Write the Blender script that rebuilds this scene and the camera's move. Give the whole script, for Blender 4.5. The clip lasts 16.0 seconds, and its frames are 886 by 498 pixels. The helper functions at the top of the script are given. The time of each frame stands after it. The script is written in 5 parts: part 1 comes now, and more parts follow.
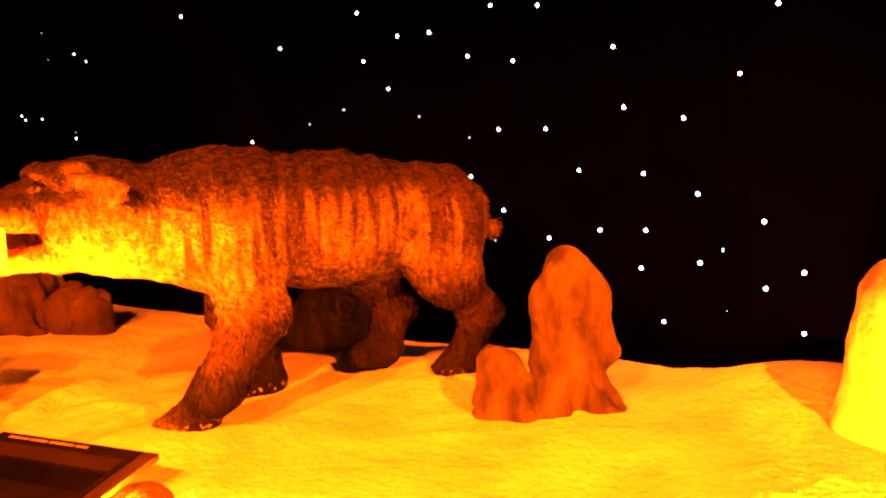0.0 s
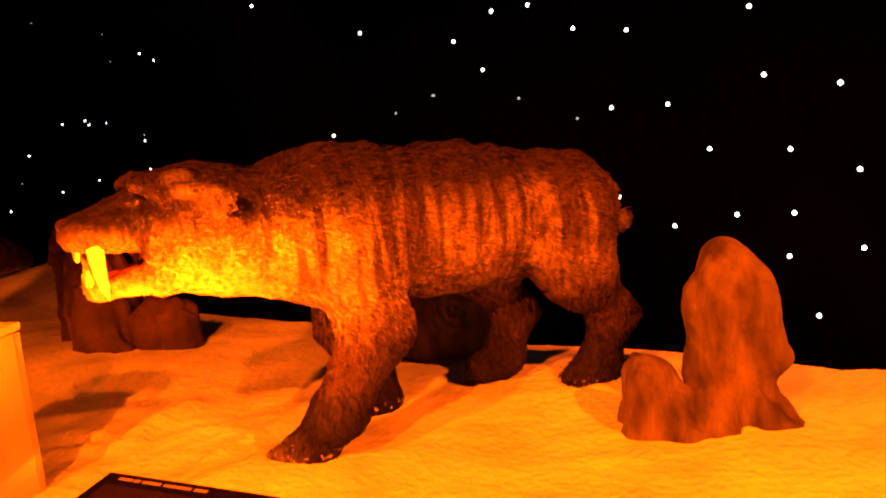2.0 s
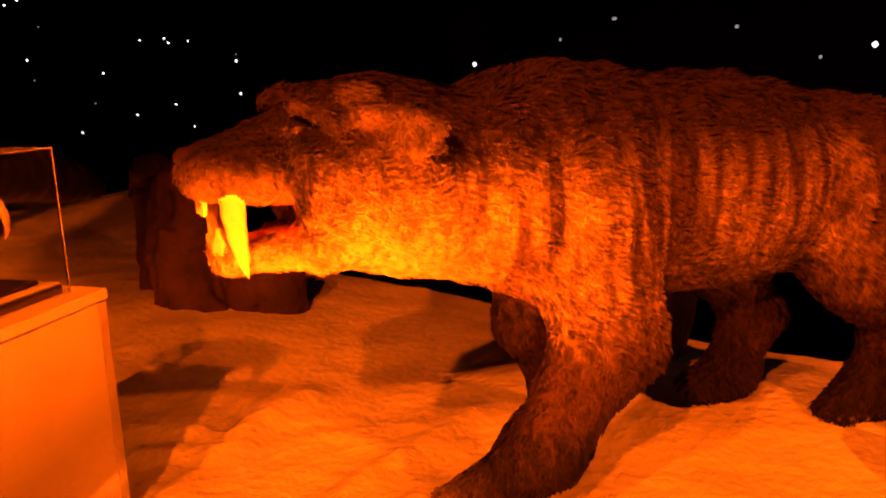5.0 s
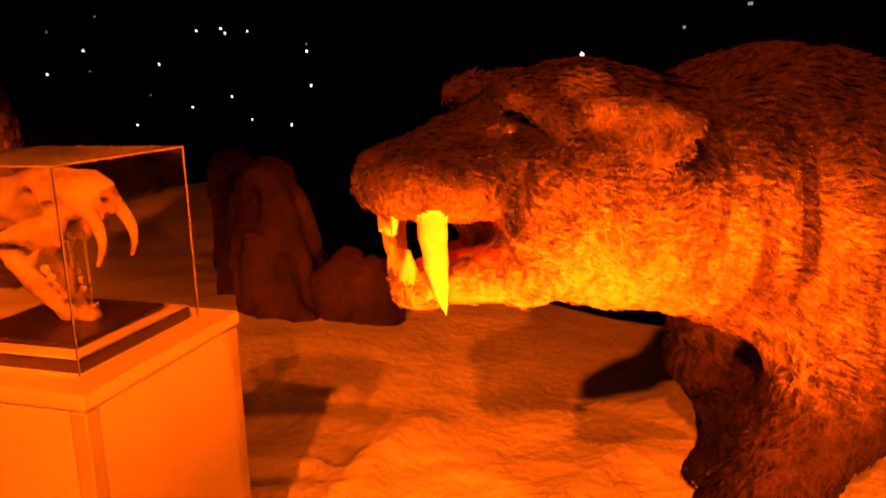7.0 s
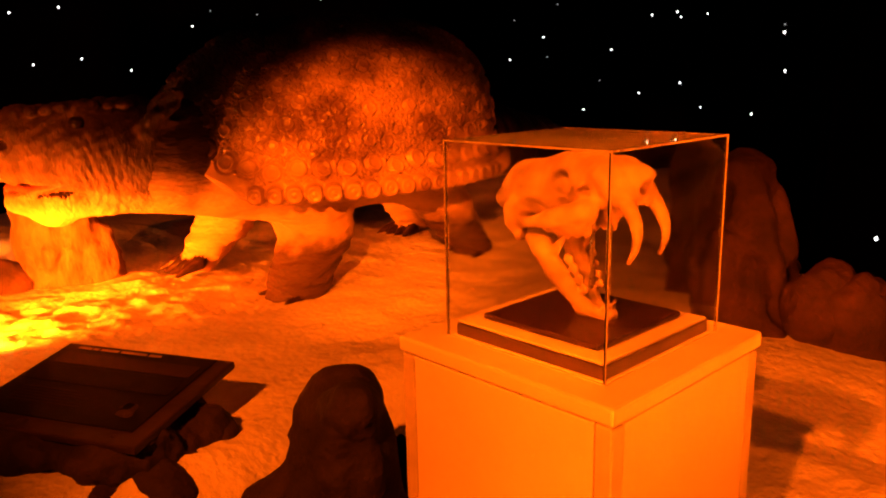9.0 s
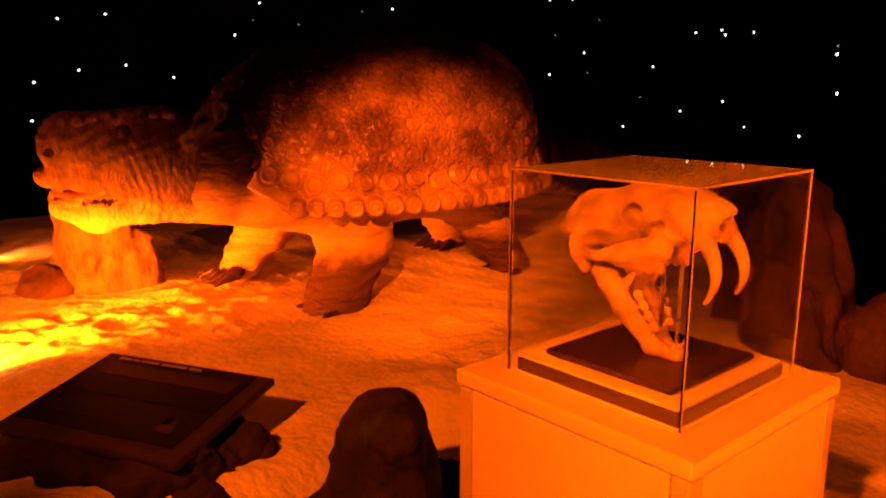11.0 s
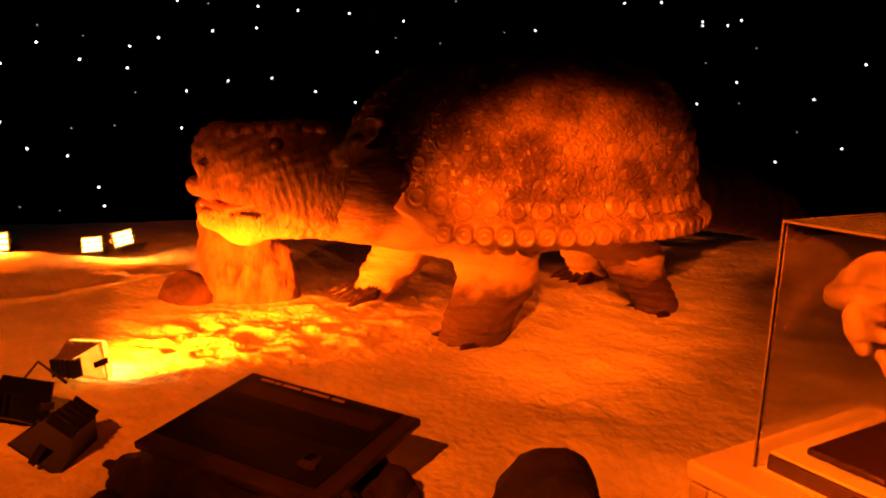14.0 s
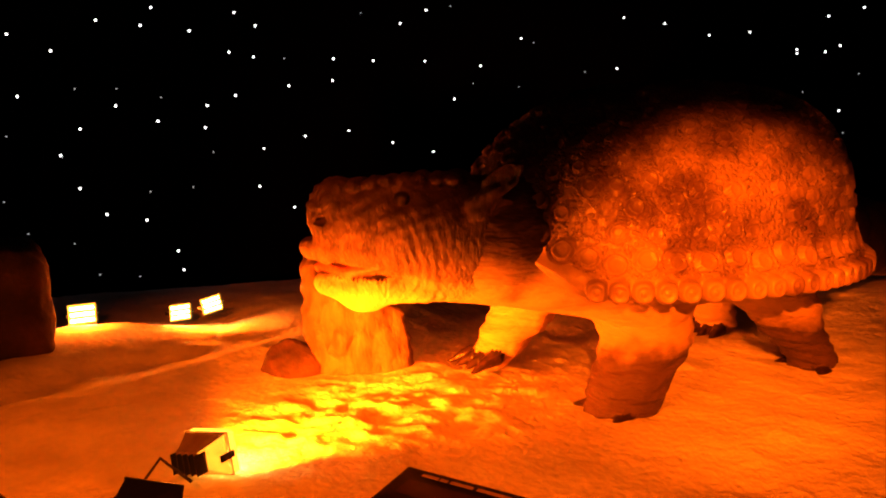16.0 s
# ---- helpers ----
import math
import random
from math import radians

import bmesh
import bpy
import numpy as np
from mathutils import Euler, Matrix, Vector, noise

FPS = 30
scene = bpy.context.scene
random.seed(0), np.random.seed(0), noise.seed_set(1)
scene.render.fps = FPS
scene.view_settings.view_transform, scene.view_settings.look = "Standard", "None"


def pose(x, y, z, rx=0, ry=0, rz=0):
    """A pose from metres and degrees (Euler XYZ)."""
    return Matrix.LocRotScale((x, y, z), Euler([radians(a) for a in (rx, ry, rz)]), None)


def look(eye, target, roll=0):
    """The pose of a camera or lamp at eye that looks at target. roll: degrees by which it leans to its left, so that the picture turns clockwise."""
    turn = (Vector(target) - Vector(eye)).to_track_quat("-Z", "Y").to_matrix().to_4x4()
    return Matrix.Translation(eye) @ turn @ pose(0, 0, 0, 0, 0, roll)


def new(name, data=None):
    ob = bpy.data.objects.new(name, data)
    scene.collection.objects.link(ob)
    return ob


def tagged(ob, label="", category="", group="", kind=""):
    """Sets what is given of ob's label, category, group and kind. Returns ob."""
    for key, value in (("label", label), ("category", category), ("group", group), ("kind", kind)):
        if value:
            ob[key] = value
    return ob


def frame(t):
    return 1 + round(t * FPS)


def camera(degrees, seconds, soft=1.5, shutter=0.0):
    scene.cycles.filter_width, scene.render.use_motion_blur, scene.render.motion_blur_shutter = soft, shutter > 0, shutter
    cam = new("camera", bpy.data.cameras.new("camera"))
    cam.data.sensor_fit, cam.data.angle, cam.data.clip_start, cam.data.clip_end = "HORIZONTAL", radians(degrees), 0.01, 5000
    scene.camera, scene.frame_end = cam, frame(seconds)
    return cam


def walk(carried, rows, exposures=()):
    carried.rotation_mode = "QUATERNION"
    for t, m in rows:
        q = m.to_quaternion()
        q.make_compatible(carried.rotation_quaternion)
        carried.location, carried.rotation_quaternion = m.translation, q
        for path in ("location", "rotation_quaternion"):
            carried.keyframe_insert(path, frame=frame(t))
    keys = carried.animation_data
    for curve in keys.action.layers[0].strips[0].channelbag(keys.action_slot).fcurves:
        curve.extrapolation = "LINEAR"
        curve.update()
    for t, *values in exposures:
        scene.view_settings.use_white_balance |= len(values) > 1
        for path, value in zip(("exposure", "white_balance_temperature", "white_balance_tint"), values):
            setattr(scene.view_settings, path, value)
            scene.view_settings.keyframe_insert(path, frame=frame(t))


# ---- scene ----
cam = camera(59.9, 16.0, soft=1.9)
PATH = [
    (0, look((0.633, 0.026, 1.36), (0.405, 1.995, 1.093), -2.1)),
    (0.5, look((0.547, 0.131, 1.357), (0.108, 2.059, 1.055), -2.1)),
    (1, look((0.487, 0.216, 1.37), (-0.029, 2.127, 1.084), -2.0)),
    (1.5, look((0.414, 0.303, 1.375), (-0.129, 2.209, 1.099), -1.8)),
    (2, look((0.256, 0.368, 1.392), (-0.095, 2.314, 1.092), -5.1)),
    (2.5, look((0.144, 0.474, 1.362), (-0.172, 2.414, 0.989), -4.1)),
    (3, look((0.019, 0.635, 1.344), (-0.475, 2.541, 0.995), -3.2)),
    (5.5, look((-0.53, 1.217, 1.344), (-1.017, 3.104, 0.894), -1.1)),
    (6, look((-0.622, 1.292, 1.331), (-1.122, 3.171, 0.865), -0.4)),
    (6.5, look((-0.745, 1.337, 1.344), (-1.196, 3.235, 0.903), -0.8)),
    (7, look((-0.859, 1.351, 1.342), (-1.41, 3.223, 0.904), -1.4)),
    (7.5, look((-0.946, 1.377, 1.34), (-1.757, 3.152, 0.903), -1.2)),
    (8, look((-1.043, 1.393, 1.334), (-2.13, 3.016, 0.902), -0.1)),
    (8.5, look((-1.12, 1.403, 1.338), (-2.393, 2.881, 0.896), 0.1)),
    (9, look((-1.169, 1.421, 1.331), (-2.588, 2.758, 0.885), -1.2)),
    (9.2, look((-1.184, 1.427, 1.33), (-2.633, 2.729, 0.88), -1.4)),
    (11.3, look((-1.266, 1.414, 1.356), (-2.751, 2.689, 0.944), 0.6)),
    (11.5, look((-1.277, 1.415, 1.352), (-2.82, 2.622, 0.949), 0.4)),
    (12, look((-1.326, 1.432, 1.351), (-2.946, 2.528, 0.933), 0.5)),
    (12.5, look((-1.384, 1.474, 1.337), (-3.048, 2.502, 0.921), 1.2)),
    (13, look((-1.373, 1.474, 1.342), (-3.029, 2.518, 0.93), 1.3)),
    (13.5, look((-1.4, 1.451, 1.354), (-3.094, 2.443, 0.97), 2.2)),
    (14, look((-1.538, 1.411, 1.353), (-3.19, 2.475, 0.982), 2.4)),
    (14.5, look((-1.738, 1.364, 1.34), (-3.484, 2.265, 0.97), 2.4)),
    (15, look((-1.921, 1.368, 1.342), (-3.698, 2.231, 1.028), 0.8)),
    (15.5, look((-2.017, 1.315, 1.348), (-3.774, 2.231, 1.077), -0.4)),
    (16, look((-2.08, 1.269, 1.335), (-3.81, 2.241, 1.082), -0.4)),
]
EXPOSURES = [(0.0, 1.6), (0.5, 1.25), (1.0, 0.95), (2.0, 0.75), (3.0, 0.45), (5.5, -0.35), (7.0, -0.3), (9.0, 0.1), (12.0, -0.2), (14.5, -0.05), (16.0, 0.2)]
walk(cam, PATH, EXPOSURES)

# ---- world and lamps ----
world = bpy.data.worlds.new("dark_hall")
world.use_nodes = True
world.node_tree.nodes["Background"].inputs["Color"].default_value = (0.012, 0.003, 0.0, 1)
world.node_tree.nodes["Background"].inputs["Strength"].default_value = 0.02
scene.world = world
AMBER = (1.0, 0.1, 0.001)


def lamp(name, eye, target, watts, sx=0.16, sy=0.11, colour=AMBER, spread=170):
    data = bpy.data.lights.new(name, "AREA")
    data.shape, data.size, data.size_y, data.energy, data.color = "RECTANGLE", sx, sy, watts, colour
    data.spread = radians(spread)
    ob = new(name, data)
    ob.matrix_world = look(eye, target)
    return ob


def spot(eye, target, watts, cone, soft_edge=0.9, radius=0.05):
    data = bpy.data.lights.new("track_and_fill_lamp", "SPOT")
    data.energy, data.color, data.spot_size, data.spot_blend, data.shadow_soft_size = watts, AMBER, radians(cone), soft_edge, radius
    ob = new("track_and_fill_lamp", data)
    ob.matrix_world = look(eye, target)
    return ob


# amber track spotlights over the walkway, behind the camera
TRACK = [((-1.83, -0.3, 3.0), (-0.75, 3.0, 0.4), 1250, 62), ((-0.9, -0.7, 3.0), (-0.3, 3.1, 0.3), 1350, 62),
         ((2.9, 0.6, 3.0), (0.9, 3.0, 0.2), 1500, 70), ((-0.6, 0.4, 2.5), (-4.32, 4.02, 0.62), 3900, 19),
         # two more, unseen, added as fill for the snow on the left
         ((-1.83, -0.3, 3.0), (-4.95, 1.75, 0.4), 950, 37), ((-1.83, -0.3, 3.0), (-3.45, 3.3, 0.2), 1200, 32)]
for eye, target, watts, cone in TRACK:
    spot(eye, target, watts, cone)


# ---- materials ----
def nodes_of(name):
    m = bpy.data.materials.new(name)
    m.use_nodes = True
    nt = m.node_tree
    return m, nt, nt.nodes, nt.links, nt.nodes["Principled BSDF"]


def surface_mat(name, c1, c2, scale=6.0, rough=0.7, bump=0.3, bump_scale=40.0, stretch=(1, 1, 1), fine=0.35, depth=0.02, spec=0.3, per_piece=0.0):
    """Two colours mixed by coarse noise, fine grain over it, and two scales of relief."""
    m, nt, N, L, P = nodes_of(name)
    tc = N.new("ShaderNodeTexCoord")
    mp = N.new("ShaderNodeMapping")
    mp.inputs["Scale"].default_value = stretch
    L.new(tc.outputs["Object"], mp.inputs["Vector"])
    n1 = N.new("ShaderNodeTexNoise")
    n1.inputs["Scale"].default_value, n1.inputs["Detail"].default_value = scale, 6
    n2 = N.new("ShaderNodeTexNoise")
    n2.inputs["Scale"].default_value, n2.inputs["Detail"].default_value = bump_scale, 5
    L.new(mp.outputs["Vector"], n1.inputs["Vector"])
    L.new(mp.outputs["Vector"], n2.inputs["Vector"])
    ramp = N.new("ShaderNodeValToRGB")
    ramp.color_ramp.elements[0].position, ramp.color_ramp.elements[1].position = 0.35, 0.65
    ramp.color_ramp.elements[0].color, ramp.color_ramp.elements[1].color = (*c1, 1), (*c2, 1)
    L.new(n1.outputs["Fac"], ramp.inputs["Fac"])
    grain = N.new("ShaderNodeMix")
    grain.data_type, grain.blend_type = "RGBA", "MULTIPLY"
    grain.inputs["Factor"].default_value = fine
    L.new(ramp.outputs["Color"], grain.inputs["A"])
    L.new(n2.outputs["Fac"], grain.inputs["B"])
    L.new(grain.outputs["Result"], P.inputs["Base Color"])
    b1 = N.new("ShaderNodeBump")
    b1.inputs["Strength"].default_value, b1.inputs["Distance"].default_value = bump, depth
    L.new(n2.outputs["Fac"], b1.inputs["Height"])
    b2 = N.new("ShaderNodeBump")
    b2.inputs["Strength"].default_value, b2.inputs["Distance"].default_value = bump, depth * 2
    L.new(n1.outputs["Fac"], b2.inputs["Height"])
    L.new(b1.outputs["Normal"], b2.inputs["Normal"])
    L.new(b2.outputs["Normal"], P.inputs["Normal"])
    rr = N.new("ShaderNodeMapRange")
    rr.inputs["To Min"].default_value, rr.inputs["To Max"].default_value = max(rough - 0.12, 0.02), min(rough + 0.12, 1)
    L.new(n2.outputs["Fac"], rr.inputs["Value"])
    L.new(rr.outputs["Result"], P.inputs["Roughness"])
    P.inputs["Specular IOR Level"].default_value = spec
    return m


def plain_mat(name, colour, rough=0.5, metal=0.0, spec=0.5):
    return_mat = surface_mat(name, colour, tuple(c * 0.8 for c in colour), 9, rough, 0.06, 120, fine=0.12, depth=0.002, spec=spec)
    return_mat.node_tree.nodes["Principled BSDF"].inputs["Metallic"].default_value = metal
    return return_mat


def glow_mat(name, colour, strength):
    m, nt, N, L, P = nodes_of(name)
    P.inputs["Base Color"].default_value = (0.01, 0.01, 0.01, 1)
    P.inputs["Emission Color"].default_value = (*colour, 1)
    P.inputs["Emission Strength"].default_value = strength
    return m


def glass_mat(name):
    m, nt, N, L, P = nodes_of(name)
    P.inputs["Base Color"].default_value = (0.97, 0.97, 0.96, 1)
    P.inputs["Roughness"].default_value = 0.03
    P.inputs["Transmission Weight"].default_value = 1.0
    P.inputs["IOR"].default_value = 1.45
    return m


def fur_mat():
    """Tawny painted fur with dark bars over the back and dark feet; chin and face carry painted light and shade; object
    space: x ahead, z up.
    """
    m, nt, N, L, P = nodes_of("statue_fur")
    tc = N.new("ShaderNodeTexCoord")
    sep = N.new("ShaderNodeSeparateXYZ")
    L.new(tc.outputs["Object"], sep.inputs["Vector"])

    def noise_node(scale, stretch, detail=5):
        mp = N.new("ShaderNodeMapping")
        mp.inputs["Scale"].default_value = stretch
        n = N.new("ShaderNodeTexNoise")
        n.inputs["Scale"].default_value, n.inputs["Detail"].default_value = scale, detail
        L.new(tc.outputs["Object"], mp.inputs["Vector"])
        L.new(mp.outputs["Vector"], n.inputs["Vector"])
        return n

    def maths(op, a, b):
        n = N.new("ShaderNodeMath")
        n.operation = op
        for socket, value in zip(n.inputs, (a, b)):
            if isinstance(value, (int, float)):
                socket.default_value = value
            else:
                L.new(value, socket)
        return n.outputs[0]

    def ramp01(value, lo, hi):
        n = N.new("ShaderNodeMapRange")
        n.interpolation_type = "SMOOTHSTEP"
        n.inputs["From Min"].default_value, n.inputs["From Max"].default_value = lo, hi
        L.new(value, n.inputs["Value"])
        return n.outputs["Result"]

    def mix(fac, a, b):
        n = N.new("ShaderNodeMix")
        n.data_type = "RGBA"
        L.new(fac, n.inputs["Factor"])
        for key, value in (("A", a), ("B", b)):
            if isinstance(value, tuple):
                n.inputs[key].default_value = (*value, 1)
            else:
                L.new(value, n.inputs[key])
        return n.outputs["Result"]

    bars = noise_node(7.5, (2.2, 0.3, 0.22), 2)
    blot = noise_node(7, (1, 1, 1), 5)
    tuft = noise_node(26, (1.5, 1.5, 0.75), 6)
    hair = noise_node(85, (0.45, 1.2, 1.2), 4)
    coat = mix(ramp01(blot.outputs["Fac"], 0.3, 0.7), (0.22, 0.15, 0.09), (0.55, 0.4, 0.25))
    high = maths("MULTIPLY", ramp01(sep.outputs["Z"], 0.72, 0.95), ramp01(sep.outputs["X"], 0.95, 0.75))
    bar = maths("MULTIPLY", ramp01(maths("ADD", bars.outputs["Fac"], maths("MULTIPLY", tuft.outputs["Fac"], 0.14)), 0.49, 0.63), maths("MULTIPLY", high, 0.9))
    coat = mix(bar, coat, (0.05, 0.026, 0.015))
    spine = maths("ADD", sep.outputs["Z"], maths("MULTIPLY", blot.outputs["Fac"], 0.16))
    coat = mix(ramp01(spine, 1.12, 1.32), coat, (0.022, 0.012, 0.008))
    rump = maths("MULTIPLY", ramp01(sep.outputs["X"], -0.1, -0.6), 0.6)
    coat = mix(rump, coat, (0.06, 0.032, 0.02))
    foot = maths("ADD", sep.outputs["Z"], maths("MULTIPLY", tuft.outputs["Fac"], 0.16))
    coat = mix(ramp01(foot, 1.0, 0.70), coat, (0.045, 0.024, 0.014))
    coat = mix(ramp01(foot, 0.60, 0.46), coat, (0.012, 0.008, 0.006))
    speck = noise_node(38, (1, 1, 1), 3)
    fleck = maths("MULTIPLY", ramp01(speck.outputs["Fac"], 0.58, 0.62), ramp01(sep.outputs["Z"], 0.26, 0.20))
    coat = mix(fleck, coat, (0.6, 0.58, 0.55))
    piece = N.new("ShaderNodeNewGeometry")
    coat = mix(maths("MULTIPLY", piece.outputs["Random Per Island"], 0.6), coat, (0.03, 0.016, 0.01))
    # lamplight from below painted in as a paler chin and throat
    chin = maths("MULTIPLY", ramp01(spine, 1.14, 1.04), ramp01(sep.outputs["X"], 0.72, 0.95))
    coat = mix(maths("MULTIPLY", chin, 0.3), coat, (0.66, 0.55, 0.42))
    # light painted onto ears and brows, shade into eye hollows and the muzzle's top
    pale, dusk = (0.5, 0.37, 0.24), (0.012, 0.008, 0.006)
    face_shading = [((0.955, 0.40, 1.25), 0.10, 0.10, pale), ((1.05, 0.36, 1.31), 0.07, 0.2, pale), ((1.167, 0.345, 1.256), 0.045, 0.95, dusk), ((1.35, 0.29, 1.25), 0.10, 0.75, dusk), ((1.22, 0.28, 1.31), 0.08, 0.6, dusk)]
    # shade painted into the carved crease from the eye to the corner of the mouth
    face_shading += [((1.187, 0.352, 1.225 - 0.035 * k), 0.030, 0.85, dusk) for k in range(5)]
    for spot_at, size, much, paint in face_shading:
        away = N.new("ShaderNodeVectorMath")
        away.operation = "DISTANCE"
        away.inputs[1].default_value = spot_at
        L.new(tc.outputs["Object"], away.inputs[0])
        coat = mix(maths("MULTIPLY", ramp01(away.outputs["Value"], size, size * 0.5), much), coat, paint)
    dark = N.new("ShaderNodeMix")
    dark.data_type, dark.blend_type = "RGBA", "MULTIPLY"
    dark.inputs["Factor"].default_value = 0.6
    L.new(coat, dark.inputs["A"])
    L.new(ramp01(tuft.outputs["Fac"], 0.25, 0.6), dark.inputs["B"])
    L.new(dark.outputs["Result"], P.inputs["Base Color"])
    P.inputs["Roughness"].default_value = 0.85
    P.inputs["Specular IOR Level"].default_value = 0.2
    b1 = N.new("ShaderNodeBump")
    b1.inputs["Strength"].default_value, b1.inputs["Distance"].default_value = 0.9, 0.03
    L.new(tuft.outputs["Fac"], b1.inputs["Height"])
    b2 = N.new("ShaderNodeBump")
    b2.inputs["Strength"].default_value, b2.inputs["Distance"].default_value = 0.5, 0.008
    L.new(hair.outputs["Fac"], b2.inputs["Height"])
    L.new(b1.outputs["Normal"], b2.inputs["Normal"])
    L.new(b2.outputs["Normal"], P.inputs["Normal"])
    return m


def scute_mat(name, pebbles):
    """Mottled brown bony armour, with fine relief between the rosettes."""
    m, nt, N, L, P = nodes_of(name)
    tc = N.new("ShaderNodeTexCoord")
    n1 = N.new("ShaderNodeTexNoise")
    n1.inputs["Scale"].default_value, n1.inputs["Detail"].default_value = 4.5, 6
    L.new(tc.outputs["Object"], n1.inputs["Vector"])
    ramp = N.new("ShaderNodeValToRGB")
    ramp.color_ramp.elements[0].position, ramp.color_ramp.elements[1].position = 0.38, 0.62
    ramp.color_ramp.elements[0].color, ramp.color_ramp.elements[1].color = (0.13, 0.075, 0.045, 1), (0.42, 0.29, 0.17, 1)
    L.new(n1.outputs["Fac"], ramp.inputs["Fac"])
    normal = None
    for scale, strength, depth in ((16.0, 0.0, 0.01), (52.0, pebbles, 0.008)):
        v = N.new("ShaderNodeTexVoronoi")
        v.inputs["Scale"].default_value, v.inputs["Randomness"].default_value = scale, 0.85
        L.new(tc.outputs["Object"], v.inputs["Vector"])
        r = N.new("ShaderNodeValToRGB")
        e = r.color_ramp.elements
        e[0].position, e[0].color = 0.0, (0.75, 0.75, 0.75, 1)
        e[1].position, e[1].color = 0.55, (0.1, 0.1, 0.1, 1)
        for pos, val in ((0.22, 0.6), (0.32, 1.0), (0.42, 0.5)):
            s = e.new(pos)
            s.color = (val, val, val, 1)
        L.new(v.outputs["Distance"], r.inputs["Fac"])
        b = N.new("ShaderNodeBump")
        b.inputs["Strength"].default_value, b.inputs["Distance"].default_value = strength, depth
        L.new(r.outputs["Color"], b.inputs["Height"])
        if normal:
            L.new(normal, b.inputs["Normal"])
        normal = b.outputs["Normal"]
        if scale < 20:
            dark = N.new("ShaderNodeMix")
            dark.data_type, dark.blend_type = "RGBA", "MULTIPLY"
            dark.inputs["Factor"].default_value = 0.0
            L.new(ramp.outputs["Color"], dark.inputs["A"])
            L.new(r.outputs["Color"], dark.inputs["B"])
            L.new(dark.outputs["Result"], P.inputs["Base Color"])
    L.new(normal, P.inputs["Normal"])
    P.inputs["Roughness"].default_value = 0.36
    P.inputs["Specular IOR Level"].default_value = 0.55
    return m


M_SNOW = surface_mat("snow_fleece", (0.86, 0.86, 0.86), (0.62, 0.62, 0.62), 3.2, 0.85, 0.75, 27, fine=0.15, depth=0.02, spec=0.1)
M_FUR = fur_mat()
M_IVORY = surface_mat("ivory", (0.85, 0.8, 0.68), (0.7, 0.62, 0.45), 14, 0.3, 0.08, 70, fine=0.1, depth=0.004)
M_MOUTH = surface_mat("mouth_flesh", (0.32, 0.08, 0.05), (0.18, 0.04, 0.03), 25, 0.45, 0.3, 60, depth=0.006)
M_DARKSKIN = surface_mat("dark_skin_and_unlit_tail", (0.02, 0.013, 0.01), (0.04, 0.02, 0.015), 30, 0.35, 0.2, 80, depth=0.004)
M_SCUTE = scute_mat("statue_armour", 0.8)
M_ROSETTE = scute_mat("statue_rosette", 0.08)
M_HIDE = surface_mat("wrinkled_hide", (0.17, 0.11, 0.068), (0.09, 0.056, 0.035), 8, 0.65, 0.7, 34, stretch=(0.6, 0.6, 1.9), fine=0.4, depth=0.018)
# base colour is the shaded upper head; its lit underside is painted in below
M_HEAD = surface_mat("shaded_wrinkled_hide", (0.15, 0.095, 0.06), (0.06, 0.036, 0.022), 9, 0.6, 0.75, 30, stretch=(1.5, 1.5, 0.8), fine=0.4, depth=0.02)


def shade_by_height(m, pale, low, high, beyond=None):
    """Puts shading into the hide's colour: another tone below a ragged border, the base colour above."""
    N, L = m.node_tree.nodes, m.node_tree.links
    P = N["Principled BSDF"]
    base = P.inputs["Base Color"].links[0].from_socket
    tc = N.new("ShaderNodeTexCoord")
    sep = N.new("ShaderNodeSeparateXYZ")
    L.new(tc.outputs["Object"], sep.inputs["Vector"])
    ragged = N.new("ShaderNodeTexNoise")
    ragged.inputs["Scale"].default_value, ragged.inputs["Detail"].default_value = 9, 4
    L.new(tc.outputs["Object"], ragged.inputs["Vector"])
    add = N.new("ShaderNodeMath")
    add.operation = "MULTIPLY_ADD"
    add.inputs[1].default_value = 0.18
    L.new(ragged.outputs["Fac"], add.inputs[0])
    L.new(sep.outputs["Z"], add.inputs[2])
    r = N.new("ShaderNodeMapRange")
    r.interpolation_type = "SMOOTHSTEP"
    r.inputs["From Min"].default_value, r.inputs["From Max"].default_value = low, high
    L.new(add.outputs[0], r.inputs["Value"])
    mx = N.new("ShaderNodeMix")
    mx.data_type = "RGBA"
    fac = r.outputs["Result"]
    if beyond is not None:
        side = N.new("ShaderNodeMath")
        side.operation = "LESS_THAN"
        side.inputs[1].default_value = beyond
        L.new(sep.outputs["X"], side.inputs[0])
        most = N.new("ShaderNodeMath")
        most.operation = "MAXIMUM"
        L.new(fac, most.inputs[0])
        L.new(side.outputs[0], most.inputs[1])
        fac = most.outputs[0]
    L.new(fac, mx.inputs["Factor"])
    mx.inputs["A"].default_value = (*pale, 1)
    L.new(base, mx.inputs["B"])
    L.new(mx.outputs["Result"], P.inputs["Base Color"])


# lit chin, throat and belly painted pale; head and neck above stay dark as shaded
shade_by_height(M_HEAD, (0.45, 0.34, 0.23), 0.82, 0.99)
shade_by_height(M_HIDE, (0.42, 0.3, 0.19), 0.93, 1.08)
# shadow painted onto the near legs; the far ones keep the lit tone
shade_by_height(M_HIDE, (0.075, 0.045, 0.028), 0.60, 0.72, -4.8)
M_STONE = surface_mat("brown_stone", (0.165, 0.122, 0.088), (0.042, 0.029, 0.021), 7, 0.85, 0.5, 38, stretch=(1.4, 1.4, 0.45), fine=0.4, depth=0.02)
